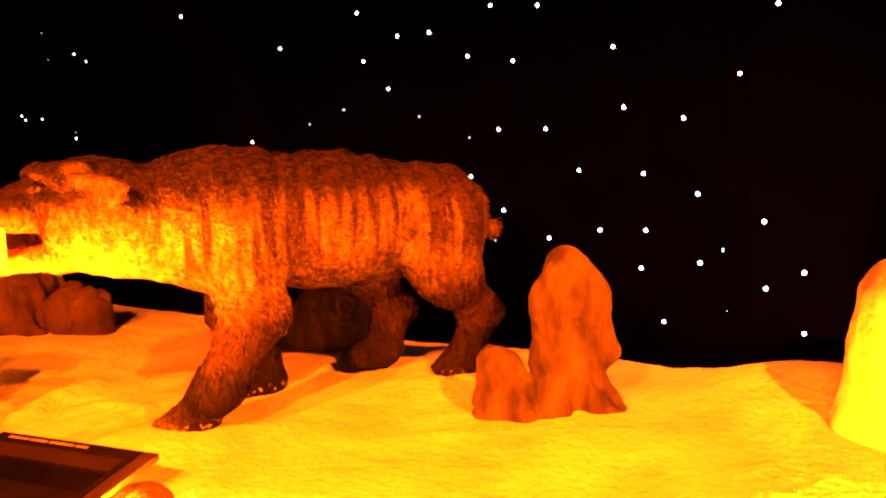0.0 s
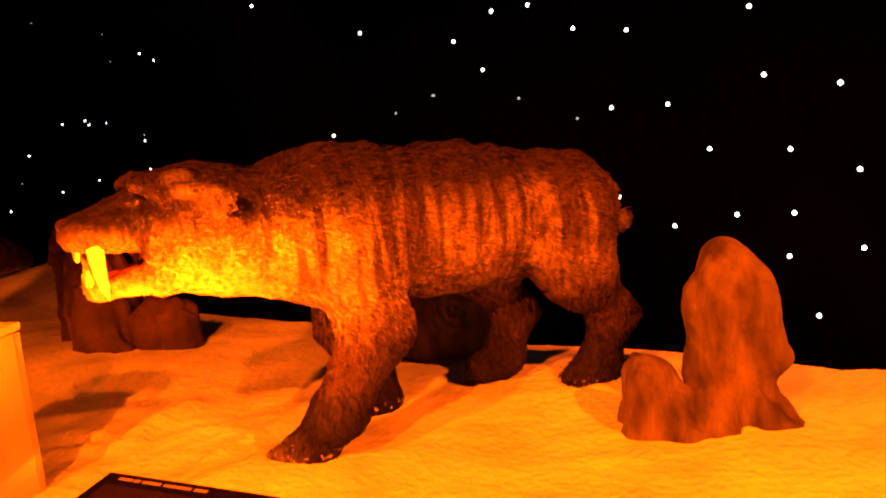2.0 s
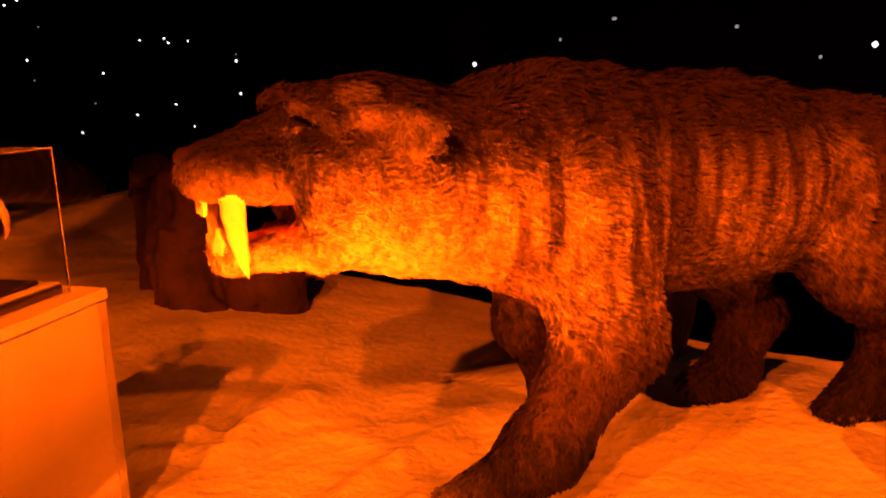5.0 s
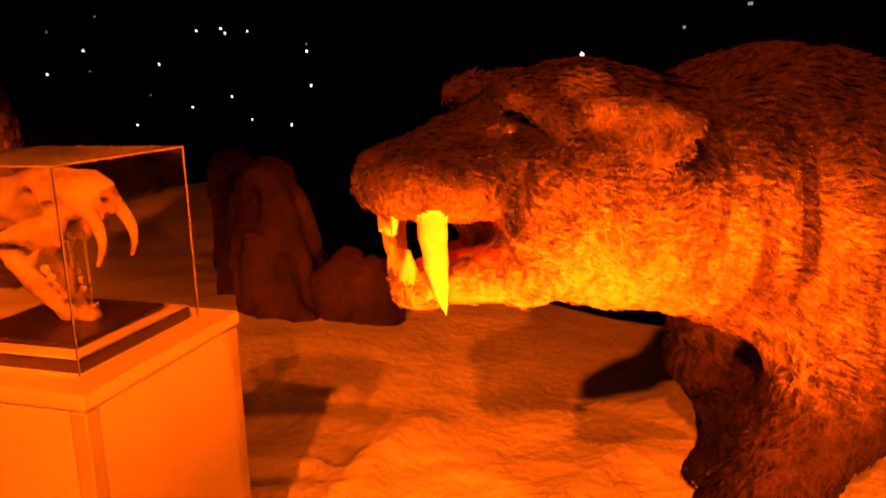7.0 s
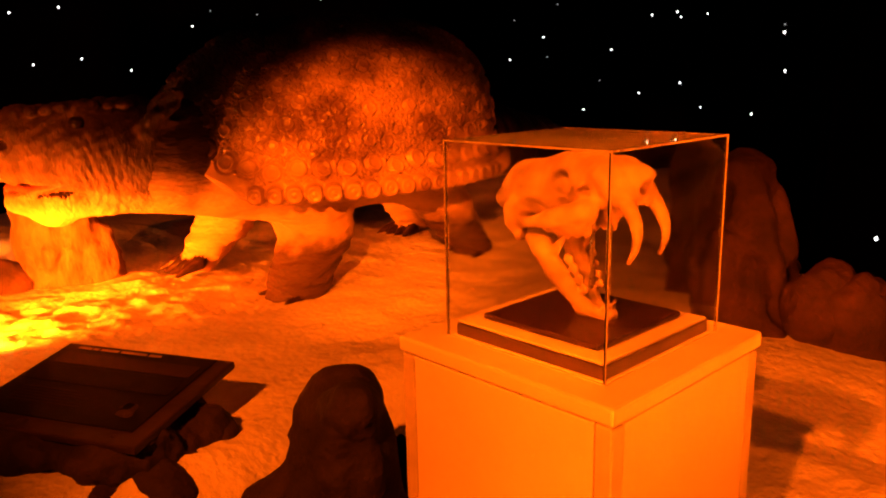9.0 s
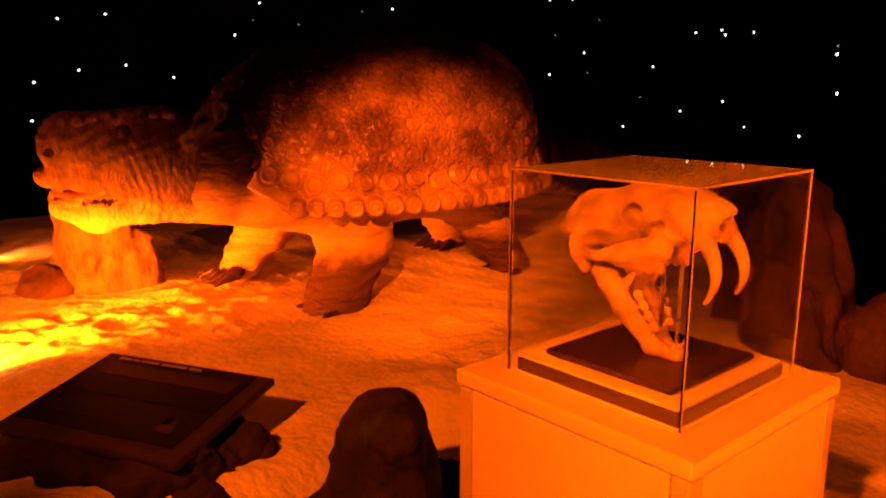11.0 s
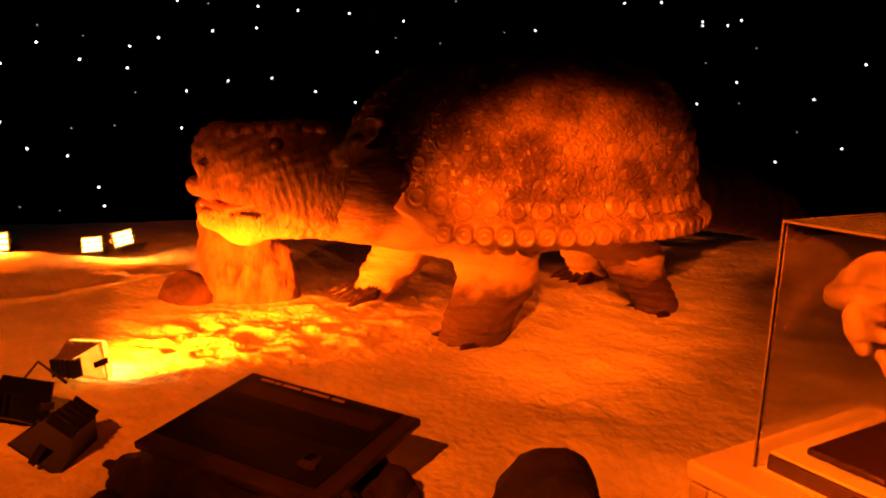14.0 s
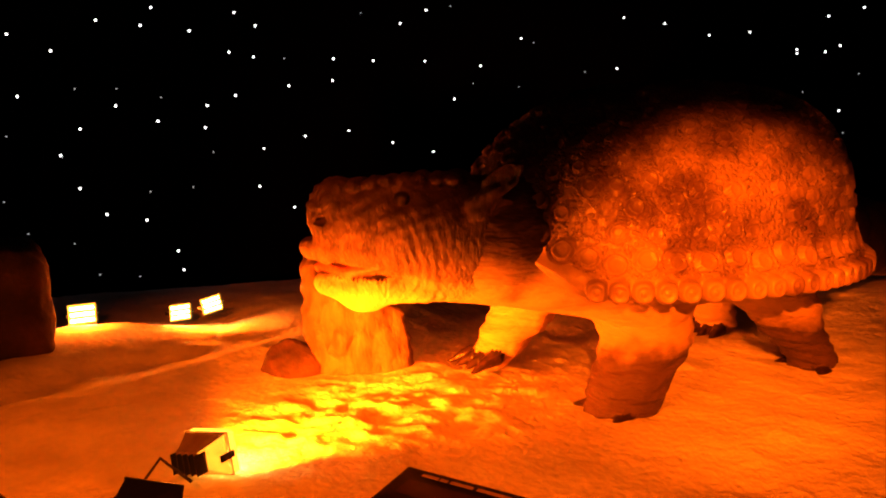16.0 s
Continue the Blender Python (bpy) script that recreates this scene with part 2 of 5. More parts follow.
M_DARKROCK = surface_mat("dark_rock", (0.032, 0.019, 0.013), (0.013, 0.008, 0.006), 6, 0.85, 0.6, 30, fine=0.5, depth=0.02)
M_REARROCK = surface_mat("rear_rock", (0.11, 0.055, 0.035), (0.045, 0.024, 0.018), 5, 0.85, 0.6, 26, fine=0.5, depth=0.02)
M_STUMP = surface_mat("pale_stump", (0.22, 0.14, 0.09), (0.09, 0.055, 0.035), 6, 0.8, 0.5, 30, stretch=(1.5, 1.5, 0.5), fine=0.4, depth=0.02)
M_BLACK = surface_mat("black_cloth", (0.0006, 0.0005, 0.0005), (0.0004, 0.0004, 0.0004), 3, 0.95, 0.2, 200, spec=0.0)
M_FLOOR = surface_mat("dark_carpet", (0.02, 0.015, 0.013), (0.012, 0.01, 0.01), 5, 0.95, 0.3, 220, spec=0.1)
M_PLINTH = surface_mat("cream_panel", (0.66, 0.62, 0.55), (0.56, 0.52, 0.46), 3, 0.45, 0.05, 90, fine=0.06, depth=0.002)
M_EDGE = plain_mat("glass_edge", (0.34, 0.31, 0.26), 0.25)
M_TRIM = plain_mat("cream_trim", (0.5, 0.46, 0.4), 0.4)
M_GLASS = glass_mat("acrylic")
# top pane, a little less transmissive than the sides
M_MILKY = glass_mat("milky_acrylic")
M_MILKY.node_tree.nodes["Principled BSDF"].inputs["Transmission Weight"].default_value = 0.9
M_BASE = plain_mat("dark_lacquer", (0.022, 0.008, 0.006), 0.4)
M_BONE = surface_mat("cast_bone", (0.42, 0.33, 0.22), (0.22, 0.16, 0.1), 18, 0.55, 0.3, 60, fine=0.3, depth=0.006)
M_STEEL = plain_mat("steel_rod", (0.5, 0.48, 0.45), 0.3, 1.0)
M_PANEL = surface_mat("panel_print", (0.004, 0.0025, 0.002), (0.003, 0.002, 0.0015), 4, 0.5, 0.03, 60, fine=0.1, depth=0.001, spec=0.08)
M_PANELFRAME = surface_mat("panel_wood", (0.03, 0.017, 0.011), (0.018, 0.01, 0.007), 8, 0.5, 0.2, 50, fine=0.3, depth=0.004)
M_INK = plain_mat("pale_print", (0.3, 0.24, 0.19), 0.4)
M_INK2 = plain_mat("dim_print", (0.016, 0.009, 0.006), 0.5, 0.0, 0.1)
M_INK3 = plain_mat("black_print", (0.0015, 0.001, 0.001), 0.5, 0.0, 0.05)
M_METAL = plain_mat("lamp_housing", (0.006, 0.006, 0.006), 0.45, 0.0, 0.3)
M_CLEAR = surface_mat("clear_housing", (0.95, 0.75, 0.5), (0.7, 0.5, 0.3), 30, 0.2, 0.4, 60, fine=0.3, depth=0.004)
M_CLEAR.node_tree.nodes["Principled BSDF"].inputs["Transmission Weight"].default_value = 0.75
M_REFLECT = plain_mat("lamp_reflector", (0.7, 0.68, 0.62), 0.25, 0.9)
M_CABLE = plain_mat("cable_rubber", (0.03, 0.025, 0.02), 0.6)
M_GLOW = glow_mat("lit_lamp_face", (1.0, 0.3, 0.02), 4.0)
M_GLOWBAR = glow_mat("lit_lamp_tube", (1.0, 0.55, 0.12), 40.0)
M_STAR = glow_mat("lit_fibre_end", (1.0, 0.98, 0.95), 3.0)
M_STARDIM = glow_mat("dim_fibre_end", (1.0, 0.98, 0.95), 0.35)


# ---- building helpers ----
def part(name, mesh, material, parent=None, label="", smooth=False):
    """A bmesh or mesh as one object, under a thing or part."""
    if isinstance(mesh, bmesh.types.BMesh):
        me = bpy.data.meshes.new(name)
        mesh.to_mesh(me)
        mesh.free()
    else:
        me = mesh
    for mm in material if isinstance(material, (list, tuple)) else [material]:
        me.materials.append(mm)
    if smooth:
        me.polygons.foreach_set("use_smooth", [True] * len(me.polygons))
    ob = new(name, me)
    if parent:
        ob.parent = parent
    if label:
        ob["label"] = label
    return ob


def empty(name, m=None):
    ob = new(name)
    if m is not None:
        ob.matrix_world = m
    return ob


def box(lo, hi, bevel=0.0, bm=None):
    bm = bm or bmesh.new()
    made = bmesh.ops.create_cube(bm, size=1.0)["verts"]
    for v in made:
        v.co = Vector([lo[i] + (v.co[i] + 0.5) * (hi[i] - lo[i]) for i in range(3)])
    if bevel:
        es = list({e for v in made for e in v.link_edges})
        bmesh.ops.bevel(bm, geom=es, offset=bevel, segments=2, affect="EDGES", profile=0.5)
    return bm


def tube(points, radius, sides=8, bm=None, taper=None):
    """A tube along points."""
    bm = bm or bmesh.new()
    pts = [Vector(p) for p in points]
    rings = []
    for i, p in enumerate(pts):
        d = (pts[min(i + 1, len(pts) - 1)] - pts[max(i - 1, 0)]).normalized()
        u = d.orthogonal().normalized() if not rings else (u - d * u.dot(d)).normalized()
        w = d.cross(u)
        r = radius * (1 if taper is None else 1 + (taper - 1) * i / (len(pts) - 1))
        rings.append([bm.verts.new(p + (u * math.cos(a) + w * math.sin(a)) * r) for a in [2 * math.pi * k / sides for k in range(sides)]])
    for a, b in zip(rings, rings[1:]):
        for k in range(sides):
            bm.faces.new((a[k], a[(k + 1) % sides], b[(k + 1) % sides], b[k]))
    bm.faces.new(rings[0][::-1])
    bm.faces.new(rings[-1])
    return bm


# the far half of the display, turned and set as one against the near half
LEFT = Matrix.Translation((0.255, 0.066, -0.115)) @ Matrix.Rotation(radians(1.26), 4, "Z") @ Matrix.Scale(1.0853, 4)
REAR = Matrix.Translation((-2.54, 4.48, 0.15)) @ Matrix.Scale(0.95, 4) @ Matrix.Translation((2.90, -5.62, 0.0))


def left(p):
    return tuple(LEFT @ Vector(p))


LATTICE = np.random.RandomState(7).rand(32, 32, 32)


def value_noise(p, scale):
    """Smooth lattice noise from -1 to 1 at points p (n, 3)."""
    q = p * scale + 100.0
    i = np.floor(q).astype(int)
    f = q - i
    f = f * f * (3 - 2 * f)
    i %= 32
    j = (i + 1) % 32
    x0, y0, z0, x1, y1, z1 = i[:, 0], i[:, 1], i[:, 2], j[:, 0], j[:, 1], j[:, 2]
    fx, fy, fz = f[:, 0], f[:, 1], f[:, 2]
    c00 = LATTICE[x0, y0, z0] * (1 - fx) + LATTICE[x1, y0, z0] * fx
    c10 = LATTICE[x0, y1, z0] * (1 - fx) + LATTICE[x1, y1, z0] * fx
    c01 = LATTICE[x0, y0, z1] * (1 - fx) + LATTICE[x1, y0, z1] * fx
    c11 = LATTICE[x0, y1, z1] * (1 - fx) + LATTICE[x1, y1, z1] * fx
    return 2 * ((c00 * (1 - fy) + c10 * fy) * (1 - fz) + (c01 * (1 - fy) + c11 * fy) * fz) - 1


def cells(p, size, jitter=0.75):
    """Distance to the nearest of scattered points, about one in each cell of that size, and a random number of that point."""
    q = p / size + 64.0
    i = np.floor(q).astype(int)
    best, lot = np.full(len(p), 9.0), np.zeros(len(p))
    for ox in (-1, 0, 1):
        for oy in (-1, 0, 1):
            for oz in (-1, 0, 1):
                c = i + np.array([ox, oy, oz])
                x, y, z = (c % 32).T
                h = np.stack([LATTICE[x, y, z], LATTICE[y, z, x], LATTICE[z, x, y]], 1)
                d = np.linalg.norm(q - c - 0.5 - jitter * (h - 0.5), axis=1)
                near = d < best
                best[near], lot[near] = d[near], LATTICE[(x + 7) % 32, (y + 3) % 32, z][near]
    return best * size, lot


def joined(name, *meshes):
    """One mesh out of several, with their material slots kept."""
    verts, faces, slots, base = [], [], [], 0
    for me in meshes:
        v = np.zeros(len(me.vertices) * 3)
        me.vertices.foreach_get("co", v)
        f = np.zeros(len(me.loops), int)
        me.loops.foreach_get("vertex_index", f)
        s = np.zeros(len(me.polygons), int)
        me.polygons.foreach_get("material_index", s)
        verts.append(v.reshape(-1, 3))
        faces.append(f.reshape(-1, 4) + base)
        slots.append(s)
        base += len(me.vertices)
    out = bpy.data.meshes.new(name)
    out.from_pydata(np.concatenate(verts).tolist(), [], np.concatenate(faces).tolist())
    out.polygons.foreach_set("use_smooth", [True] * len(out.polygons))
    out.polygons.foreach_set("material_index", np.concatenate(slots).astype(np.int32))
    out.update()
    for me in meshes:
        bpy.data.meshes.remove(me)
    return out


def capsule(p, a, b, ra, rb):
    a, b = np.array(a, float), np.array(b, float)
    ab = b - a
    t = np.clip((p - a) @ ab / max(ab @ ab, 1e-9), 0, 1)
    return np.linalg.norm(p - a - t[:, None] * ab, axis=1) - (ra + (rb - ra) * t)


def ellipsoid(p, c, r, turn=0.0, lean=0.0):
    """turn about z, then lean about the turned y axis, in degrees."""
    q = p - np.array(c, float)
    ct, st = math.cos(radians(turn)), math.sin(radians(turn))
    x, y, z = q[:, 0] * ct + q[:, 1] * st, -q[:, 0] * st + q[:, 1] * ct, q[:, 2]
    cl, sl = math.cos(radians(lean)), math.sin(radians(lean))
    q = np.stack([x * cl - z * sl, y, x * sl + z * cl], 1) / np.array(r, float)
    k0 = np.linalg.norm(q, axis=1)
    k1 = np.linalg.norm(q / np.array(r, float), axis=1)
    return k0 * (k0 - 1) / np.maximum(k1, 1e-6)


def smin(a, b, k):
    h = np.clip(0.5 + 0.5 * (b - a) / k, 0, 1)
    return b * (1 - h) + a * h - k * h * (1 - h)


def blend(k, *ds):
    d = ds[0]
    for e in ds[1:]:
        d = smin(d, e, k)
    return d


def solid(name, field, lo, hi, step, chooser=None):
    """A closed mesh over the zero surface of field(points), by surface nets. chooser(points) gives each face's material slot."""
    lo, hi = np.array(lo, float), np.array(hi, float)
    n = np.ceil((hi - lo) / step).astype(int) + 1
    ax = [lo[i] + step * np.arange(n[i]) for i in range(3)]
    # blocks of 5 points a side, of which only those near the surface are worked out in full
    side = 5
    nb = -(-n // side)
    mid = np.stack(np.meshgrid(*[lo[i] + step * (side * np.arange(nb[i]) + (side - 1) / 2) for i in range(3)], indexing="ij"), -1).reshape(-1, 3)
    far = field(mid)
    val = np.repeat(np.repeat(np.repeat(far.reshape(nb), side, 0), side, 1), side, 2)
    near = np.argwhere(np.abs(far.reshape(nb)) < step * side * 1.25 + 0.03)
    grid = np.stack(np.meshgrid(*[np.arange(side)] * 3, indexing="ij"), -1).reshape(-1, 3)
    where = (near[:, None, :] * side + grid[None]).reshape(-1, 3)
    for chunk in np.array_split(where, max(1, len(where) // 300000)):
        val[tuple(chunk.T)] = field(lo + step * chunk)
    val = val[:n[0], :n[1], :n[2]]
    corner = [(i, j, k) for i in (0, 1) for j in (0, 1) for k in (0, 1)]
    m = n - 1
    cut = [val[i:i + m[0], j:j + m[1], k:k + m[2]] for i, j, k in corner]
    inside = sum((c < 0).astype(int) for c in cut)
    active = (inside > 0) & (inside < 8)
    ids = -np.ones(m, int)
    ids[active] = np.arange(active.sum())
    cells = np.argwhere(active)
    cv = np.stack([c[active] for c in cut], 1)
    total, count = np.zeros((len(cells), 3)), np.zeros(len(cells))
    off = np.array(corner, float)
    for a in range(8):
        for b in range(a + 1, 8):
            if np.abs(off[a] - off[b]).sum() == 1:
                x = (cv[:, a] < 0) != (cv[:, b] < 0)
                t = cv[x, a] / (cv[x, a] - cv[x, b])
                total[x] += off[a] + (off[b] - off[a]) * t[:, None]
                count[x] += 1
    verts = lo + step * (cells + total / count[:, None])
    quads = []
    for axis in range(3):
        u, w = (axis + 1) % 3, (axis + 2) % 3
        sl0, sl1 = [slice(None)] * 3, [slice(None)] * 3
        sl0[axis], sl1[axis] = slice(0, -1), slice(1, None)
        change = (val[tuple(sl0)] < 0) != (val[tuple(sl1)] < 0)
        e = np.argwhere(change)
        e = e[(e[:, u] > 0) & (e[:, w] > 0) & (e[:, u] < m[u]) & (e[:, w] < m[w])]
        starts = val[tuple(e.T)] < 0
        du, dw = np.eye(3, dtype=int)[u], np.eye(3, dtype=int)[w]
        q = np.stack([ids[tuple((e - du - dw).T)], ids[tuple((e - dw).T)], ids[tuple(e.T)], ids[tuple((e - du).T)]], 1)
        q[~starts] = q[~starts][:, ::-1]
        quads.append(q)
    quads = np.concatenate(quads)
    quads = quads[(quads >= 0).all(1)]
    me = bpy.data.meshes.new(name)
    me.from_pydata(verts.tolist(), [], quads.tolist())
    me.polygons.foreach_set("use_smooth", [True] * len(me.polygons))
    if chooser is not None:
        me.polygons.foreach_set("material_index", chooser(verts[quads].mean(1)).astype(np.int32))
    me.update()
    return me


def edge_distance(x, y, line):
    """Distance in plan from points to a broken line."""
    best = np.full(np.shape(x), 1e9)
    for (ax_, ay_), (bx_, by_) in zip(line, line[1:]):
        dx, dy = bx_ - ax_, by_ - ay_
        t = np.clip(((x - ax_) * dx + (y - ay_) * dy) / (dx * dx + dy * dy), 0, 1)
        best = np.minimum(best, np.hypot(x - ax_ - t * dx, y - ay_ - t * dy))
    return best


def inside_line(x, y, line):
    """Whether points lie inside the closed line."""
    res = np.zeros(np.shape(x), bool)
    for (ax_, ay_), (bx_, by_) in zip(line, line[1:] + line[:1]):
        cross = ((ay_ > y) != (by_ > y)) & (x < (bx_ - ax_) * (y - ay_) / ((by_ - ay_) or 1e-9) + ax_)
        res ^= cross
    return res


# ---- the hall ----
FLOOR_Z = -0.12
WALL = [(4.4, 0.6), (3.6, 3.3), (1.6, 3.8), (0.5, 4.53), (-0.9, 5.1), (-2.8, 5.85), (-5.4, 9.0), (-7.8, 7.6), (-8.9, 4.6), (-9.1, -0.4), (-7.0, -3.2), (3.4, -3.2)]
EDGE = [(4.6, 1.6), (2.0, 1.85), (0.0, 1.80), (-2.2, 1.86), (-2.25, 2.8), (-2.95, 3.15), (-3.12, 2.97), (-2.92, 2.4), (-3.1, 1.68), (-4.1, 0.85), (-6.0, 0.2), (-9.1, 0.0)]
PLATFORM = [(-9.1, 0.0), (-6.0, 0.2), (-4.1, 0.85), (-3.1, 1.68), (-2.92, 2.4), (-3.12, 2.97), (-2.95, 3.15), (-2.25, 2.8), (-2.2, 1.86), (0.0, 1.80), (2.0, 1.85), (4.2, 1.6), (3.6, 3.3), (1.6, 3.80), (0.5, 4.53), (-0.9, 5.1), (-2.8, 5.85), (-5.4, 9.0), (-7.8, 7.6), (-8.9, 4.6)]


def wall_piece(name, a, b, height=4.2, thick=0.12):
    a, b = Vector((*a, 0)), Vector((*b, 0))
    d = (b - a).normalized()
    outward = Vector((d.y, -d.x, 0))
    bm = bmesh.new()
    base = [a - d * 0.05, b + d * 0.05, b + d * 0.05 + outward * thick, a - d * 0.05 + outward * thick]
    low = [bm.verts.new((p.x, p.y, FLOOR_Z)) for p in base]
    top = [bm.verts.new((p.x, p.y, height)) for p in base]
    for k in range(4):
        bm.faces.new((low[k], low[(k + 1) % 4], top[(k + 1) % 4], top[k]))
    bm.faces.new(top)
    bm.faces.new(low[::-1])
    bmesh.ops.recalc_face_normals(bm, faces=bm.faces)
    return tagged(part(name, bm, M_BLACK), "matt black hall wall dotted with fibre-optic stars", "wall", "", "structure")


walls = [wall_piece("wall_%d" % (i + 1), WALL[i], WALL[(i + 1) % len(WALL)]) for i in range(len(WALL))]


def flat_slab(name, outline, z0, z1, material, label, category):
    bm = bmesh.new()
    low = [bm.verts.new((x, y, z0)) for x, y in outline]
    top = [bm.verts.new((x, y, z1)) for x, y in outline]
    n = len(outline)
    for k in range(n):
        bm.faces.new((low[k], low[(k + 1) % n], top[(k + 1) % n], top[k]))
    bm.faces.new(top)
    bm.faces.new(low[::-1])
    bmesh.ops.recalc_face_normals(bm, faces=bm.faces)
    return tagged(part(name, bm, material), label, category, "", "structure")


BOUND = [(4.7, 0.4), (3.85, 3.5), (1.75, 3.98), (0.55, 4.7), (-0.75, 5.25), (-2.5, 5.95), (-5.4, 9.3), (-8.0, 7.8), (-9.2, 4.7), (-9.4, -0.5), (-7.1, -3.5), (3.6, -3.5)]
flat_slab("floor", BOUND, FLOOR_Z - 0.1, FLOOR_Z, M_FLOOR, "dark carpeted walkway floor", "floor")
flat_slab("ceiling", BOUND, 4.2, 4.3, M_BLACK, "black hall ceiling", "ceiling")


def snow_height(x, y):
    """Height of the artificial snow over the plan."""
    def hump(cx, cy, sx, sy, h):
        return h * np.exp(-((x - cx) / sx) ** 2 - ((y - cy) / sy) ** 2)
    z = 0.21 + hump(-4.8, 3.6, 1.1, 1.3, 0.02) + hump(-7.1, 1.6, 1.2, 1.3, 0.05) + hump(-4.6, 1.6, 0.7, 0.5, 0.02)
    z = z + hump(-2.5, 4.5, 1.0, 0.8, 0.12) + hump(-4.3, 7.2, 1.3, 1.0, 0.30) + hump(-0.1, 3.75, 0.7, 0.4, 0.05)
    z = z + hump(-0.9, 2.75, 0.35, 0.4, 0.05) + hump(0.75, 3.2, 0.4, 0.35, 0.01) + hump(1.8, 2.9, 0.5, 0.7, 0.05) + hump(2.1, 3.5, 0.6, 0.3, 0.12) + hump(1.0, 3.85, 0.7, 0.3, 0.06) + hump(1.6, 3.45, 0.35, 0.3, 0.05)
    p = np.stack([x, y, 0 * x], 1)
    # the fleece is torn and lumpy before the armoured statue and beside the showcase
    rough = hump(-4.95, 2.55, 0.45, 0.65, 1.3) + hump(-1.72, 3.2, 0.3, 0.35, 0.7) + hump(-1.1, 3.3, 0.4, 0.3, 0.5) + hump(-5.3, 3.5, 0.6, 0.6, 0.6) + hump(-6.7, 2.6, 0.4, 0.4, 0.6) + hump(-3.5, 3.3, 0.45, 0.4, 0.7)
    big = value_noise(p, 1.3) * 0.022 + value_noise(p + 9.1, 3.1) * 0.009
    fold = 1 - np.abs(value_noise(p * np.array([0.55, 1.6, 1]) + 3.3, 2.3))
    z = z + big + 0.008 * fold ** 7 + value_noise(p + 5.7, 8.0) * 0.005 + rough * (value_noise(p + 1.2, 5.5) * 0.012 + value_noise(p + 4.2, 13.0) * 0.016 + value_noise(p + 7.2, 22.0) * 0.018) + value_noise(p + 2.7, 17.0) * 0.0028
    # folds in the fleece behind the showcase and under the cat
    for line, high, wide in ((((-1.98, 3.02), (-1.62, 3.21)), 0.05, 0.032), (((-2.06, 3.20), (-1.66, 3.27)), 0.045, 0.028), (((-1.96, 3.10), (-1.80, 3.16)), 0.03, 0.02), (((-1.20, 2.98), (-0.97, 3.53)), 0.045, 0.05), (((-1.68, 3.34), (-1.6, 3.6)), 0.05, 0.06), (((-6.1, 1.1), (-6.75, 2.7)), -0.07, 0.2), (((-5.8, 1.3), (-6.35, 2.5)), 0.03, 0.12)):
        z = z + high * np.exp(-(edge_distance(x, y, list(line)) / wide) ** 2) * (0.75 + 0.5 * value_noise(p + 8.2, 7))
    z = z + hump(-7.15, 2.42, 0.45, 0.4, -0.09)
    back = edge_distance(x, y, WALL[1:10])
    front = edge_distance(x, y, EDGE)
    f = np.clip(back / 0.28, 0, 1)
    f = f * f * (3 - 2 * f)
    g = np.clip(front / 0.3, 0, 1)
    g = g * g * (3 - 2 * g)
    return z * f * (0.35 + 0.65 * g) + FLOOR_Z * 0.9 * (1 - f)


def snow_at(x, y):
    return float(snow_height(np.array([float(x)]), np.array([float(y)]))[0])


def build_snow(step=0.028):
    xs, ys = np.arange(-9.1, 4.6, step), np.arange(0.0, 9.2, step)
    gx, gy = np.meshgrid(xs, ys, indexing="ij")
    fx, fy = gx.ravel(), gy.ravel()
    ok = inside_line(fx, fy, PLATFORM)
    z = snow_height(fx, fy)
    ids = np.where(ok, np.cumsum(ok) - 1, -1).reshape(gx.shape)
    verts = np.stack([fx[ok], fy[ok], z[ok]], 1)
    q = np.stack([ids[:-1, :-1], ids[1:, :-1], ids[1:, 1:], ids[:-1, 1:]], -1).reshape(-1, 4)
    q = q[(q >= 0).all(1)]
    me = bpy.data.meshes.new("ground")
    me.from_pydata(verts.tolist(), [], q.tolist())
    return tagged(part("ground", me, M_SNOW, smooth=True), "rumpled white artificial snow over a raised display", "snow", "", "structure")


build_snow()


def build_edge():
    """The dark upstand under the snow's front edge."""
    bm = bmesh.new()
    prev = None
    for x, y in EDGE:
        cur = [bm.verts.new((x, y + dy, z)) for dy, z in ((0.03, FLOOR_Z), (0.03, 0.07), (0.06, 0.09), (0.10, 0.05), (0.10, FLOOR_Z))]
        if prev:
            for k in range(4):
                bm.faces.new((prev[k], prev[k + 1], cur[k + 1], cur[k]))
        prev = cur
    bmesh.ops.recalc_face_normals(bm, faces=bm.faces)
    return tagged(part("trim", bm, M_BLACK), "black upstand along the snow display's front", "edge", "", "structure")


build_edge()


